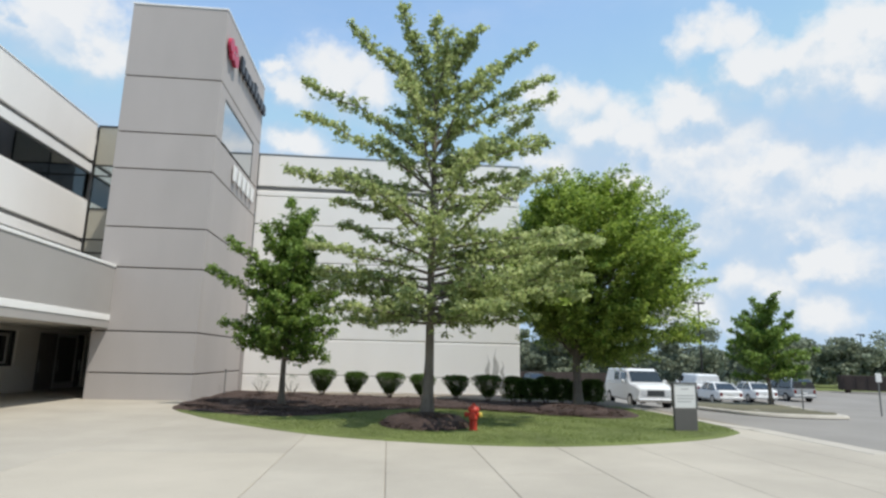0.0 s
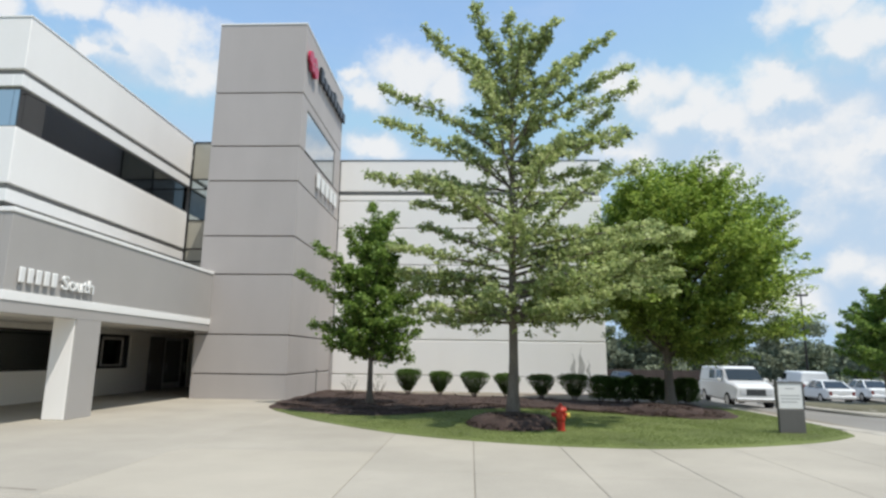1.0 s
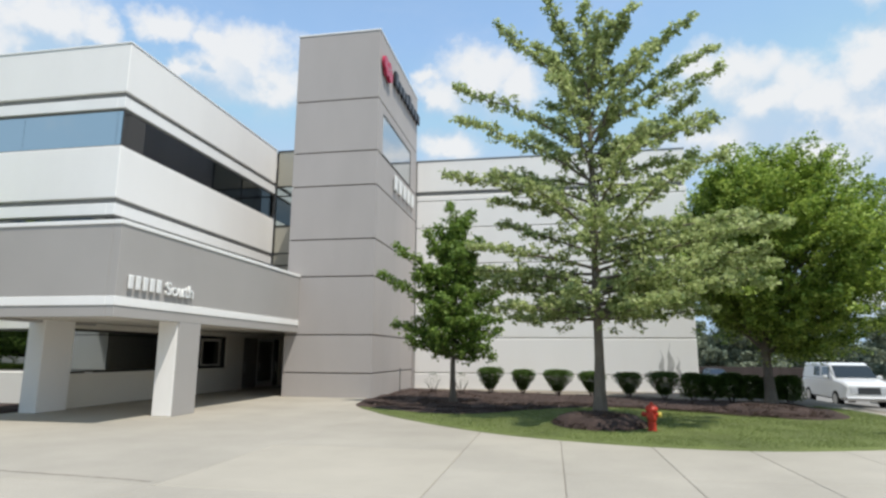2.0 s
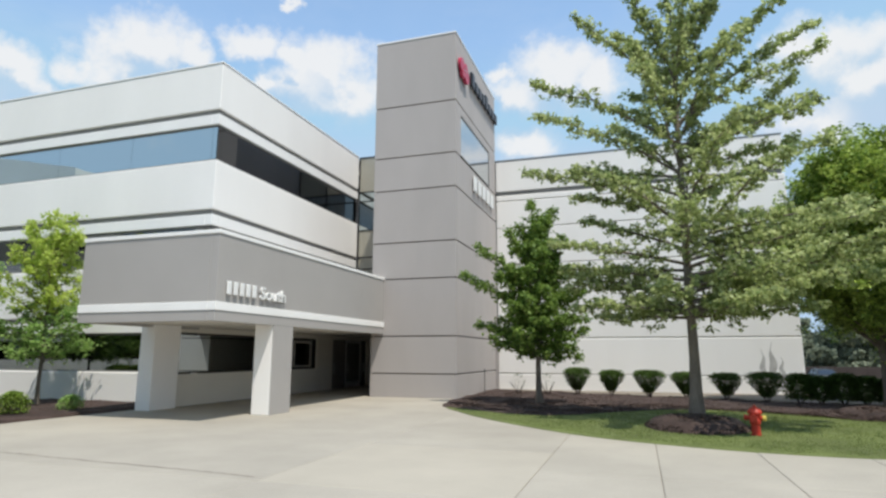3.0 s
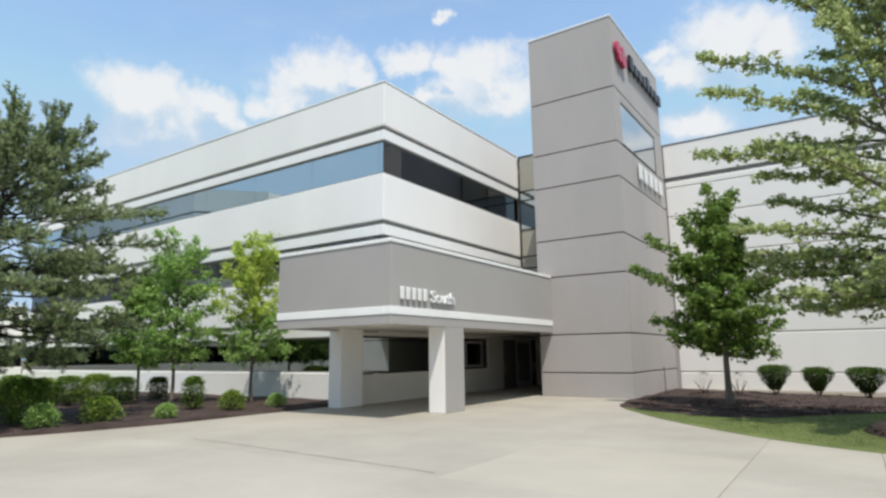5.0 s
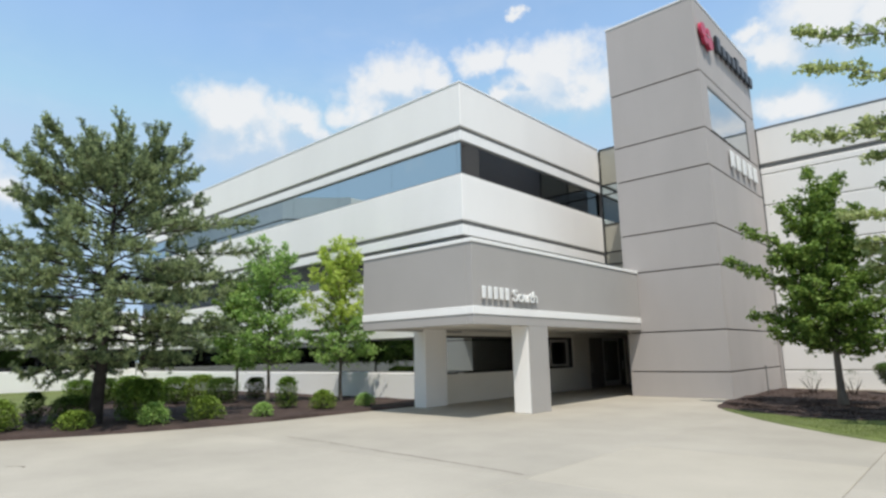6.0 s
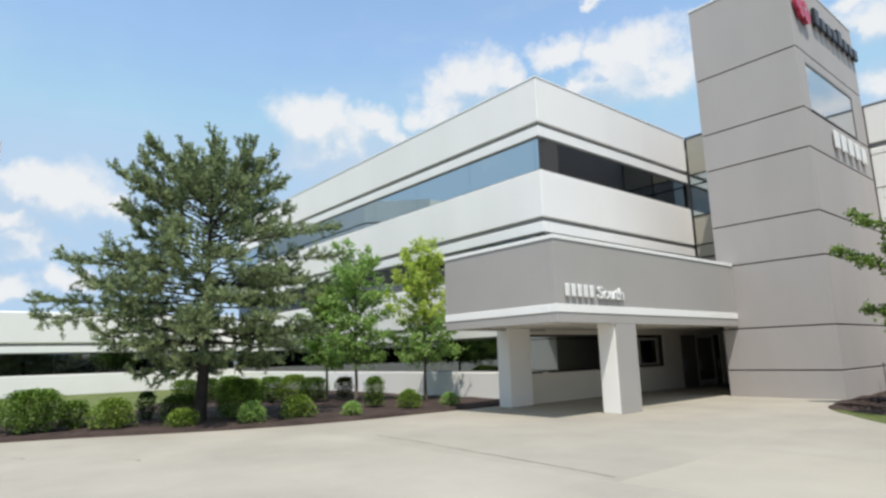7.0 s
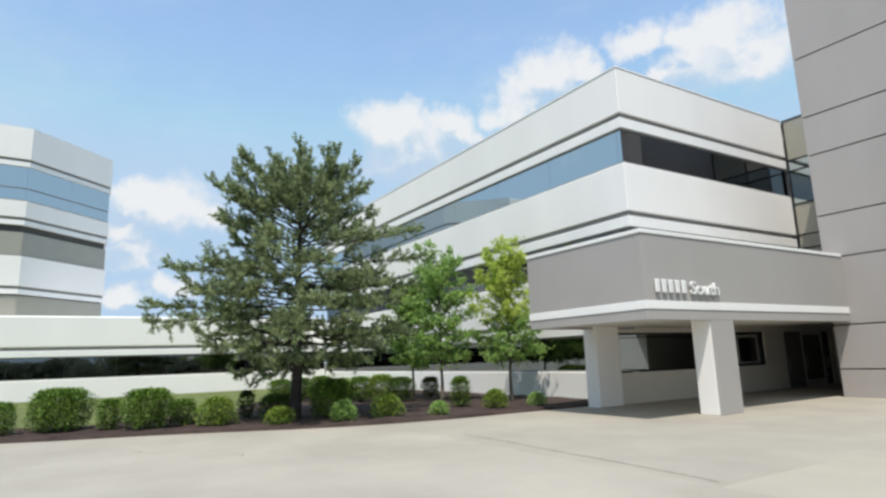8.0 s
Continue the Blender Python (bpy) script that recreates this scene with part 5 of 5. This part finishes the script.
def lathe(profile, at, sides=20):
    bm = bmesh.new()
    rings = [[bm.verts.new((at[0] + r * math.cos(2 * math.pi * i / sides), at[1] + r * math.sin(2 * math.pi * i / sides), at[2] + z)) for i in range(sides)] for r, z in profile]
    for a, b in zip(rings, rings[1:]):
        for i in range(sides):
            j = (i + 1) % sides
            bm.faces.new((a[i], a[j], b[j], b[i]))
    bm.faces.new(rings[0][::-1])
    bm.faces.new(rings[-1])
    return bm


def hydrant(at):
    h = thing("fire_hydrant", at, "red cast-iron fire hydrant with a yellow outlet cap", "fire hydrant")
    x, y, z = at
    part("barrel", lathe([(0.135, -0.05), (0.135, 0.05), (0.10, 0.06), (0.095, 0.30), (0.12, 0.33), (0.12, 0.40), (0.10, 0.42), (0.105, 0.50), (0.13, 0.52), (0.13, 0.55)], at), M["red_paint"], h, smooth=False)
    part("bonnet", lathe([(0.15, 0.55), (0.15, 0.59), (0.13, 0.62), (0.10, 0.66), (0.05, 0.69), (0.03, 0.70), (0.03, 0.735), (0.015, 0.74)], at), M["red_paint"], h)
    out = Vector((-0.35, -0.94, 0)).normalized()
    side = Vector((out.y, -out.x, 0))
    c = Vector((x, y, z + 0.45))
    part("outlet", cylinder(c + out * 0.06, c + out * 0.17, 0.075), M["red_paint"], h)
    part("outlet_cap", cylinder(c + out * 0.17, c + out * 0.215, 0.085, 0.08, 8), M["red_paint"], h)
    for s in (1, -1):
        d = side * s
        nozzle = part("nozzle", cylinder(c + d * 0.08, c + d * 0.17, 0.055), M["red_paint"], h)
        yellow = d.x > 0
        part("cap", cylinder(c + d * 0.17, c + d * 0.225, 0.066, 0.06, 8), M["yellow_paint" if yellow else "red_paint"], nozzle, "yellow cap" if yellow else "")
    for k in range(8):
        a = k * math.pi / 4
        part("bolt", cylinder((x + 0.118 * math.cos(a), y + 0.118 * math.sin(a), z + 0.05), (x + 0.118 * math.cos(a), y + 0.118 * math.sin(a), z + 0.075), 0.014, None, 6), M["red_paint"], h)
    return h


hydrant((1.57, 15.3, -0.03))

# upright notice panel on the lawn
notice = thing("notice_panel", (7.5, 15.75, 0.02), "upright notice panel, white above and dark grey below", "sign")
nf = Face((7.17, 15.72), (1, 0.04), (0.04, -1))
part("post", nf.slab(0.0, 0.66, -0.10, 0.0, -0.05, 0.63, 0.01), M["sign_grey"], notice, "dark grey base panel")
board = part("board", nf.slab(0.0, 0.66, -0.10, -0.01, 0.635, 1.30, 0.01), M["sign_white"], notice, "white face board")
for a0, a1, z0, z1 in ((-0.02, 0.68, 1.28, 1.315), (-0.02, 0.015, 0.64, 1.28), (0.645, 0.68, 0.64, 1.28)):
    part("frame", nf.slab(a0, a1, -0.11, 0.008, z0, z1), M["sign_grey"], board)
for a0, a1, z in ((0.22, 0.44, 1.13), (0.08, 0.58, 0.95), (0.08, 0.58, 0.87), (0.08, 0.50, 0.79)):
    part("print_bar", nf.slab(a0, a1, -0.01, -0.007, z, z + 0.03), M["pale_grey"], board)

# ---- wall signs ----
canopy_sign = thing("canopy_sign", (CX1, 14.7, 3.45), "raised white letters and bars on the grey canopy", "sign")
fe = Face((CX1, 13.32), (0, 1), (1, 0))
for k in range(5):
    part("number_bar", fe.slab(0.02 + k * 0.285, 0.02 + k * 0.285 + 0.18, 0.03, 0.09, 3.46, 3.83, 0.02), M["letter_white"], canopy_sign)


def lettering(text, size, width, at, parent, material):
    curve = bpy.data.curves.new("lettering", "FONT")
    curve.body, curve.size, curve.extrude, curve.offset = text, size, 0.03, 0.006
    ob = bpy.data.objects.new("lettering", curve)
    scene.collection.objects.link(ob)
    bpy.context.view_layer.update()
    mesh = bpy.data.meshes.new_from_object(ob.evaluated_get(bpy.context.evaluated_depsgraph_get()))
    bpy.data.objects.remove(ob)
    xs = [v.co.x for v in mesh.vertices]
    mesh.transform(Matrix.Diagonal((width / (max(xs) - min(xs)), 1, 1, 1)))
    mesh.transform(Matrix.Translation(at) @ Euler((math.pi / 2, 0, math.pi / 2)).to_matrix().to_4x4())
    mesh.materials.clear()
    mesh.materials.append(material)
    return link_mesh("lettering", mesh, parent)


lettering("South", 0.52, 1.32, (CX1 + 0.06, 14.86, 3.46), canopy_sign, M["letter_white"])
for k in range(12):
    part("stand_off", fe.slab(0.1 + k * 0.235, 0.13 + k * 0.235, 0.0, 0.03, 3.62, 3.65), M["grey_metal"], canopy_sign)

tower_number = thing("tower_number_sign", (TX1, 29, 9.75), "row of raised white bars on the tower face", "sign")
ft = Face((TX1, 26.75), (0, 1), (1, 0))
for k in range(5):
    part("number_bar", ft.slab(k * 0.87 + 0.1, k * 0.87 + 0.6, 0.05, 0.15, 9.72, 10.5, 0.04), M["letter_white"], tower_number)

tower_logo = thing("tower_logo_sign", (TX1, 28, 14.9), "red emblem and row of dark raised shapes on the tower", "sign")
fl = Face((TX1, 24.25), (0, 1), (1, 0))


def disc(face, a, z, r, d0, d1, sides=20):
    return cylinder(face.at(a, d0, z), face.at(a, d1, z), r, None, sides)


emblem = part("emblem", disc(fl, 0.40, 15.28, 0.34, 0.06, 0.2), M["logo_red"], tower_logo, "red rounded emblem")
for a, z, r in ((1.12, 14.98, 0.34), (0.98, 15.36, 0.22), (0.55, 14.92, 0.22)):
    part("emblem_lobe", disc(fl, a, z, r, 0.05, 0.22 - 0.02 * r), M["logo_red"], emblem)
part("emblem_bar", fl.slab(0.55, 1.0, 0.215, 0.235, 15.11, 15.15, 0.008), M["sign_white"], emblem, "pale stripe")
for k in range(8):
    a0 = 2.1 + k * 0.70
    hh = 0.80 if k in (0, 4) else 0.58
    part("dark_bar", fl.slab(a0, a0 + 0.56, 0.05, 0.20, 14.98, 14.98 + hh, 0.06), M["logo_dark"], tower_logo)

# ---- fittings by the tower ----
pipe = thing("standpipe", (-8.0, 27.9, 0), "thin grey standpipe beside the tower", "pipe")
part("pole", cylinder((-7.98, 27.9, 0.0), (-7.98, 27.9, 1.08), 0.03), M["grey_metal"], pipe)
part("cap", cylinder((-7.98, 27.9, 1.08), (-7.98, 27.9, 1.14), 0.045), M["grey_metal"], pipe)


# ---- vehicles ----
def loft(stations):
    """A body through cross-sections: (x, half width low, half width high, z low, z high)."""
    bm = bmesh.new()
    rings = []
    for x, wl, wh, zl, zh in stations:
        r = min(0.10, 0.3 * (zh - zl))
        half = [(wl * 0.9, zl), (wl, zl + r), (wh + (wl - wh) * 0.4, zl + (zh - zl) * 0.6), (wh, zh - r * 0.7), (wh - r * 0.8, zh)]
        ring = [(y, z) for y, z in half] + [(-y, z) for y, z in half[::-1]]
        rings.append([bm.verts.new((x, y, z)) for y, z in ring])
    n = len(rings[0])
    for a, b in zip(rings, rings[1:]):
        for i in range(n):
            j = (i + 1) % n
            bm.faces.new((a[i], a[j], b[j], b[i]))
    bm.faces.new(rings[0])
    bm.faces.new(rings[-1][::-1])
    bmesh.ops.recalc_face_normals(bm, faces=bm.faces)
    return bm


def vehicle(name, at, heading, paint, kind, label, glazed=True):
    """heading: degrees from +x of the way its nose points."""
    car = thing(name, (0, 0, 0), label, "car" if kind != "van" else "van", "parked vehicles")
    if kind == "van":
        L, W, H, belt, wheel, base = 5.4, 1.0, 2.1, 1.18, 0.37, 3.5
        body = [(-2.7, 0.92, 0.92, 0.45, 1.15), (-2.6, 1.0, 0.98, 0.35, 1.2), (0.9, 1.0, 0.98, 0.33, 1.24), (1.6, 1.0, 0.95, 0.33, 1.26), (2.3, 0.98, 0.90, 0.36, 1.16), (2.58, 0.95, 0.86, 0.40, 1.06), (2.7, 0.92, 0.82, 0.45, 0.98)]
        cabin = [(-2.62, 0.94, 0.80, 1.15, 1.86), (-2.4, 0.97, 0.84, 1.15, 1.95), (0.50, 0.97, 0.84, 1.15, 1.97), (0.82, 0.96, 0.80, 1.15, 1.88), (1.55, 0.92, 0.80, 1.18, 1.29)]
    elif kind == "minivan":
        L, W, H, belt, wheel, base = 5.0, 0.98, 1.75, 1.0, 0.34, 3.05
        body = [(-2.5, 0.88, 0.86, 0.42, 1.0), (-2.4, 0.97, 0.94, 0.32, 1.03), (1.2, 0.97, 0.93, 0.3, 1.0), (2.2, 0.93, 0.85, 0.33, 0.85), (2.5, 0.80, 0.72, 0.42, 0.75)]
        cabin = [(-2.42, 0.90, 0.74, 1.0, 1.55), (-2.1, 0.92, 0.74, 1.0, 1.73), (0.4, 0.92, 0.74, 1.0, 1.75), (0.9, 0.90, 0.72, 0.98, 1.55), (1.7, 0.86, 0.74, 0.93, 1.02)]
    else:
        L, W, H, belt, wheel, base = 4.7, 0.9, 1.45, 0.92, 0.32, 2.75
        body = [(-2.35, 0.80, 0.76, 0.42, 0.85), (-2.2, 0.9, 0.85, 0.3, 0.97), (-1.2, 0.9, 0.87, 0.27, 0.95), (1.0, 0.9, 0.86, 0.27, 0.92), (2.1, 0.86, 0.76, 0.3, 0.75), (2.35, 0.72, 0.64, 0.4, 0.62)]
        cabin = [(-1.95, 0.80, 0.66, 0.92, 1.0), (-1.15, 0.83, 0.62, 0.92, 1.40), (0.1, 0.84, 0.63, 0.92, 1.45), (0.45, 0.83, 0.62, 0.92, 1.36), (1.35, 0.80, 0.66, 0.88, 0.95)]
    m = M[paint]
    shell = part("body", loft(body), m, car, smooth=False)
    glass_mat = M["car_glass"]
    if kind == "van":
        top = part("cab", loft(cabin), m, car)
        bm = bmesh.new()
        hexa(bm, [(0.84, -0.73, 1.80), (0.84, 0.73, 1.80), (1.48, 0.82, 1.27), (1.48, -0.82, 1.27), (0.91, -0.73, 1.85), (0.91, 0.73, 1.85), (1.55, 0.82, 1.31), (1.55, -0.82, 1.31)])
        part("windscreen", bm, glass_mat, top)
        for s in (1, -1):
            for x0, x1 in ((0.10, 1.02), (-0.98, -0.02)) if glazed else ((0.10, 1.02),):
                bm = bmesh.new()
                ya, yb = s * 0.965, s * 0.885
                hexa(bm, [(x0, ya, 1.25), (x1, ya, 1.25), (x1, ya - s * 0.04, 1.25), (x0, ya - s * 0.04, 1.25), (x0, yb, 1.78), (x1 - 0.24, yb, 1.78), (x1 - 0.24, yb - s * 0.04, 1.78), (x0, yb - s * 0.04, 1.78)])
                part("side_window", bm, glass_mat, top)
        for y in (-0.45, 0.45) if glazed else ():
            part("rear_window", box(-2.66, -2.60, y - 0.33, y + 0.33, 1.3, 1.72), glass_mat, top)
    else:
        top = part("cabin", loft(cabin), glass_mat, car, "dark window glass")
        roof = [(x, wh * 1.02, wh * 0.98, zh - 0.05, zh + 0.015) for x, wl, wh, zl, zh in cabin[1:-1]]
        part("roof", loft(roof), m, top)
        for s in (1, -1):
            for x in (-0.55, 0.45):
                part("pillar", cylinder((x + 0.1, s * 0.86 * W / 0.9, belt), (x, s * cabin[2][2] * 1.01, cabin[2][4] - 0.03), 0.035, None, 6), m, top)
            part("pillar", cylinder((cabin[0][0] + 0.12, s * cabin[0][1], belt), (cabin[1][0], s * cabin[1][2] * 1.01, cabin[1][4] - 0.03), 0.06, None, 6), m, top)
    for sx in (base / 2, -base / 2):
        for s in (1, -1):
            w = part("wheel", cylinder((sx, s * (W - 0.22), wheel), (sx, s * (W + 0.01), wheel), wheel, None, 20), M["rubber"], car)
            part("rim", cylinder((sx, s * (W + 0.01), wheel), (sx, s * (W + 0.02), wheel), wheel * 0.62, None, 14), M["silver_metal"], w)
    nose, tail = body[-1], body[0]
    for s in (1, -1):
        y = s * nose[1] * 0.78
        part("headlight", box(nose[0] - 0.1, nose[0] + 0.015, min(y, y - s * 0.3), max(y, y - s * 0.3), nose[4] - (0.32 if kind == "van" else 0.22), nose[4] - 0.05, 0.02), M["lamp_clear"], car)
        y = s * tail[1] * 0.97
        part("tail_light", box(tail[0] - 0.015, tail[0] + 0.1, min(y, y - s * 0.2), max(y, y - s * 0.2), tail[4] - 0.35, tail[4] - 0.05, 0.02), M["lamp_red"], car)
        y = s * (W + 0.02)
        part("mirror", box(0.95, 1.12, min(y, y + s * 0.18), max(y, y + s * 0.18), belt + 0.05, belt + 0.22, 0.03), m, car)
    part("bumper", box(nose[0] - 0.2, nose[0] + 0.06, -nose[1], nose[1], 0.35, 0.52, 0.04), M["chrome" if kind == "van" else paint], car)
    part("bumper", box(tail[0] - 0.06, tail[0] + 0.2, -tail[1], tail[1], 0.35, 0.55, 0.04), M["car_dark" if kind == "van" else paint], car)
    part("grille", box(nose[0] - 0.05, nose[0] + 0.01, -nose[1] * (0.50 if kind == "van" else 0.42), nose[1] * (0.50 if kind == "van" else 0.42), nose[4] - (0.34 if kind == "van" else 0.24), nose[4] - 0.05), M["car_dark"], car)
    part("plate_bar", box(tail[0] - 0.03, tail[0] - 0.005, -0.18, 0.18, 0.62, 0.74), M["sign_white"], car)
    car.location, car.rotation_euler = at, (0, 0, radians(heading))
    return car


M["car_glass"] = surface("dark_car_glass", (0.012, 0.014, 0.016), 0.05, 0.02, bump=0.0, spec=1.0)


def park(name, x, y, heading, paint, kind, label, glazed=True):
    return vehicle(name, (x, y, fall(x, y) - 0.12), heading, paint, kind, label, glazed)


park("cargo_van", 12.9, 31.6, -94, "car_white", "van", "white cargo van parked on the driveway")
park("cargo_van", 24.2, 46.6, 82, "car_white", "van", "white panel van with plain windowless sides", False)
park("sedan", 23.3, 42.0, 84, "car_white", "sedan", "white sedan parked in the row")
park("sedan", 27.2, 44.0, 84, "car_white", "sedan", "white hatchback parked in the row")
park("minivan", 31.9, 46.6, 86, "car_silver", "minivan", "silver minivan parked in the row")
park("sedan", 14.5, 62.0, 95, "car_dark", "sedan", "dark car parked beyond the shade tree")
park("minivan", 9.9, 58.0, 20, "car_white", "minivan", "white vehicle behind the hall corner")

bin_box = thing("skip_container", (52, 61, fall(52, 61)), "dark rusted open-top skip on the parking area", "skip container")
bz = fall(52, 61) - 0.12
sf = Face((49.5, 62.5), (0.86, -0.5), (-0.5, -0.86))
part("side", sf.slab(0, 5.6, -0.08, 0, bz + 0.3, bz + 1.9, 0.02), M["rust"], bin_box)
part("side", sf.slab(0, 5.6, -2.2, -2.12, bz + 0.3, bz + 1.9, 0.02), M["rust"], bin_box)
part("end", sf.slab(0, 0.08, -2.12, -0.08, bz + 0.3, bz + 1.9), M["rust"], bin_box)
part("end", sf.slab(5.52, 5.6, -2.12, -0.08, bz + 0.3, bz + 1.9), M["rust"], bin_box)
part("floor", sf.slab(0.08, 5.52, -2.12, -0.08, bz + 0.3, bz + 0.4), M["rust"], bin_box)
for a in (0.3, 1.4, 2.5, 3.6, 4.7):
    part("rib", sf.slab(a, a + 0.12, 0.0, 0.06, bz + 0.3, bz + 1.85), M["rust"], bin_box)
for a in (0.6, 4.8):
    part("skid", sf.slab(a, a + 0.3, -2.0, -0.2, bz, bz + 0.3), M["rust"], bin_box)


def lamp_post(x, y, h, label):
    z = fall(x, y) - 0.2
    p = thing("street_lamp", (x, y, z), label, "lamp post", "parking lamps")
    part("base", cylinder((x, y, z), (x, y, z + 0.7), 0.28), M["kerb"], p)
    part("pole", cylinder((x, y, z + 0.7), (x, y, z + h), 0.10, 0.06), M["dark_metal"], p)
    part("head", box(x - 0.55, x + 0.55, y - 0.2, y + 0.2, z + h, z + h + 0.16, 0.03), M["dark_metal"], p)


lamp_post(28.3, 53.0, 8.4, "tall dark parking lamp beyond the shade tree")
lamp_post(40.8, 62.0, 9.5, "tall dark parking lamp behind the parked cars")
lamp_post(67.2, 80.0, 7.5, "distant dark parking lamp beyond the parking area")


def sign_post(x, y, h, label, plate=True):
    z = fall(x, y) - 0.15
    p = thing("sign_post", (x, y, z), label, "sign post", "parking sign posts")
    part("post", cylinder((x, y, z), (x, y, z + h), 0.035), M["grey_metal"], p)
    if plate:
        part("plate", box(x - 0.15, x + 0.15, y - 0.05, y - 0.035, z + h - 0.4, z + h, 0.005), M["sign_white"], p)


sign_post(19.3, 27.3, 1.15, "short bare grey post by the parking island", False)
sign_post(22.45, 26.3, 2.0, "thin grey sign post at the parking edge")

# parking island
ISLAND = [(16.0, 36), (14.7, 29.5), (14.25, 25.3), (14.5, 23.1), (16.2, 22.3), (18.0, 22.8), (19.6, 26.5), (22, 31), (24.0, 35), (24.5, 37.5), (20, 38)]
patch("island_kerb", ISLAND, (18.5, 32), 0.02, M["kerb"], "pale concrete kerb round the parking island", "kerb", rings=6)
patch("island_soil", [(18.5 + (x - 18.5) * 0.86, 32 + (y - 32) * 0.92) for x, y in ISLAND], (18.5, 32), 0.05, M["soil"], "bare brown soil on the parking island", "ground", bumpy=0.05, rings=8)

patch("verge", [(36, 70), (52, 66.5), (70, 66), (95, 74), (92, 95), (50, 92)], (64, 78), -0.02, M["turf"], "dry grass verge beyond the parking area", "lawn", rings=8)
# low dark hedge and fence line beyond the hall
fence = thing("far_fence", (20, 78, fall(20, 78)), "long low dark fence at the far lot edge", "fence", kind="structure")
for k in range(10):
    x = -2 + k * 3.0
    y = 74 + 0.05 * k
    z = fall(x, y) - 0.2
    part("board_panel", box(x, x + 2.95, y, y + 0.06, z + 0.1, z + 1.5, 0.01), M["rust"], fence)
    part("fence_post", box(x - 0.06, x + 0.06, y - 0.08, y - 0.004, z, z + 1.6), M["rust"], fence)


# ---- paving slabs ----
pavement = thing("pavement", (-4, 8, 0), "pale broom-finished concrete walk in large slabs", "pavement", kind="structure")


def slab(x0, x1, y0, y1):
    newer = (x0, y0) == (-6.35, 7.65)
    g, t = 0.006, 0.012
    bm = bmesh.new()
    zt = 0.0
    lo = [(x0 + g, y0 + g, -0.25), (x1 - g, y0 + g, -0.25), (x1 - g, y1 - g, -0.25), (x0 + g, y1 - g, -0.25)]
    mid = [(x, y, zt - 0.008) for x, y, _ in lo]
    top = [(x0 + g + t, y0 + g + t, zt), (x1 - g - t, y0 + g + t, zt), (x1 - g - t, y1 - g - t, zt), (x0 + g + t, y1 - g - t, zt)]
    rows = [[bm.verts.new(p) for p in ring] for ring in (lo, mid, top)]
    for a, b in zip(rows, rows[1:]):
        for i in range(4):
            j = (i + 1) % 4
            bm.faces.new((a[i], a[j], b[j], b[i]))
    bm.faces.new(rows[2])
    return part("slab", bm, M["concrete_new" if newer else "concrete"], pavement)


def grid(xs, ys):
    for x0, x1 in zip(xs, xs[1:]):
        for y0, y1 in zip(ys, ys[1:]):
            slab(x0, x1, y0, y1)


grid([-2.52, -0.65, 1.17, 3.0, 4.83, 6.66, 8.49, 10.35], [-12, -8.6, -4.94, -1.28, 2.38, 6.04, 9.7, 13.36, 17.0])
grid([-6.35, -2.52], [-12, -7.9, -3.99, -0.11, 3.77, 7.65, 11.53, 15.41, 19.29])
slab(-30, -6.35, -12, 7.65)
slab(-17.9, -6.35, 7.65, 19.29)
grid([-16.3, -12.25, -8.26], [19.29, 24.13])
grid([-8.26, -2.52], [19.29, 23.2])
grid([-16.3, -12.25], [24.13, 28.6, 33.0])


def crack(points, width, seed):
    """A ragged dark line in the concrete."""
    rng = random.Random(seed)
    bm = bmesh.new()
    run = []
    for (x0, y0), (x1, y1) in zip(points, points[1:]):
        for k in range(14):
            f = k / 14
            run.append((x0 + (x1 - x0) * f, y0 + (y1 - y0) * f + rng.uniform(-0.02, 0.02), width * rng.uniform(0.3, 1.0)))
    pairs = [(bm.verts.new((x, y - w / 2, 0.003)), bm.verts.new((x, y + w / 2, 0.003))) for x, y, w in run]
    for a, b in zip(pairs, pairs[1:]):
        bm.faces.new((a[0], b[0], b[1], a[1]))
    return part("crack", bm, M["gap"], pavement, "ragged dark crack")


crack([(-13.7, 8.27), (-12.1, 8.27), (-10.7, 8.15), (-8.25, 8.02), (-6.4, 7.86)], 0.05, 5)
crack([(-16.9, 1.2), (-16.6, 1.4), (-16.45, 1.35)], 0.05, 8)
crack([(-14.6, 2.9), (-14.35, 3.1), (-14.15, 3.05)], 0.06, 9)
part("joint_bed", box(-30, 10.36, -12, 33, -0.25, -0.012), M["gap"], pavement)

# ---- kerb along the driveway ----
kerb = thing("kerb", (10, 22, 0), "pale concrete kerb along the driveway", "kerb", kind="structure")
KERB = [(10.35, 12.0), (10.35, 16.6), (9.95, 18.3), (9.75, 20), (9.75, 23), (9.55, 27), (9.25, 31.5), (9.0, 36), (8.9, 44)]
for (x0, y0), (x1, y1) in zip(KERB, KERB[1:]):
    n = max(1, round(math.hypot(x1 - x0, y1 - y0) / 1.6))
    for k in range(n):
        a, b = Vector((x0 + (x1 - x0) * k / n, y0 + (y1 - y0) * k / n)), Vector((x0 + (x1 - x0) * (k + 1) / n, y0 + (y1 - y0) * (k + 1) / n))
        if b.y <= 12.1:
            continue
        f = Face(tuple(a), tuple(b - a), (b.y - a.y, a.x - b.x))
        z = fall(a.x, a.y)
        part("kerb_stone", f.slab(0.004, (b - a).length - 0.004, -0.62, 0.0, z - 0.3, z + 0.012, 0.012), M["kerb"], kerb)
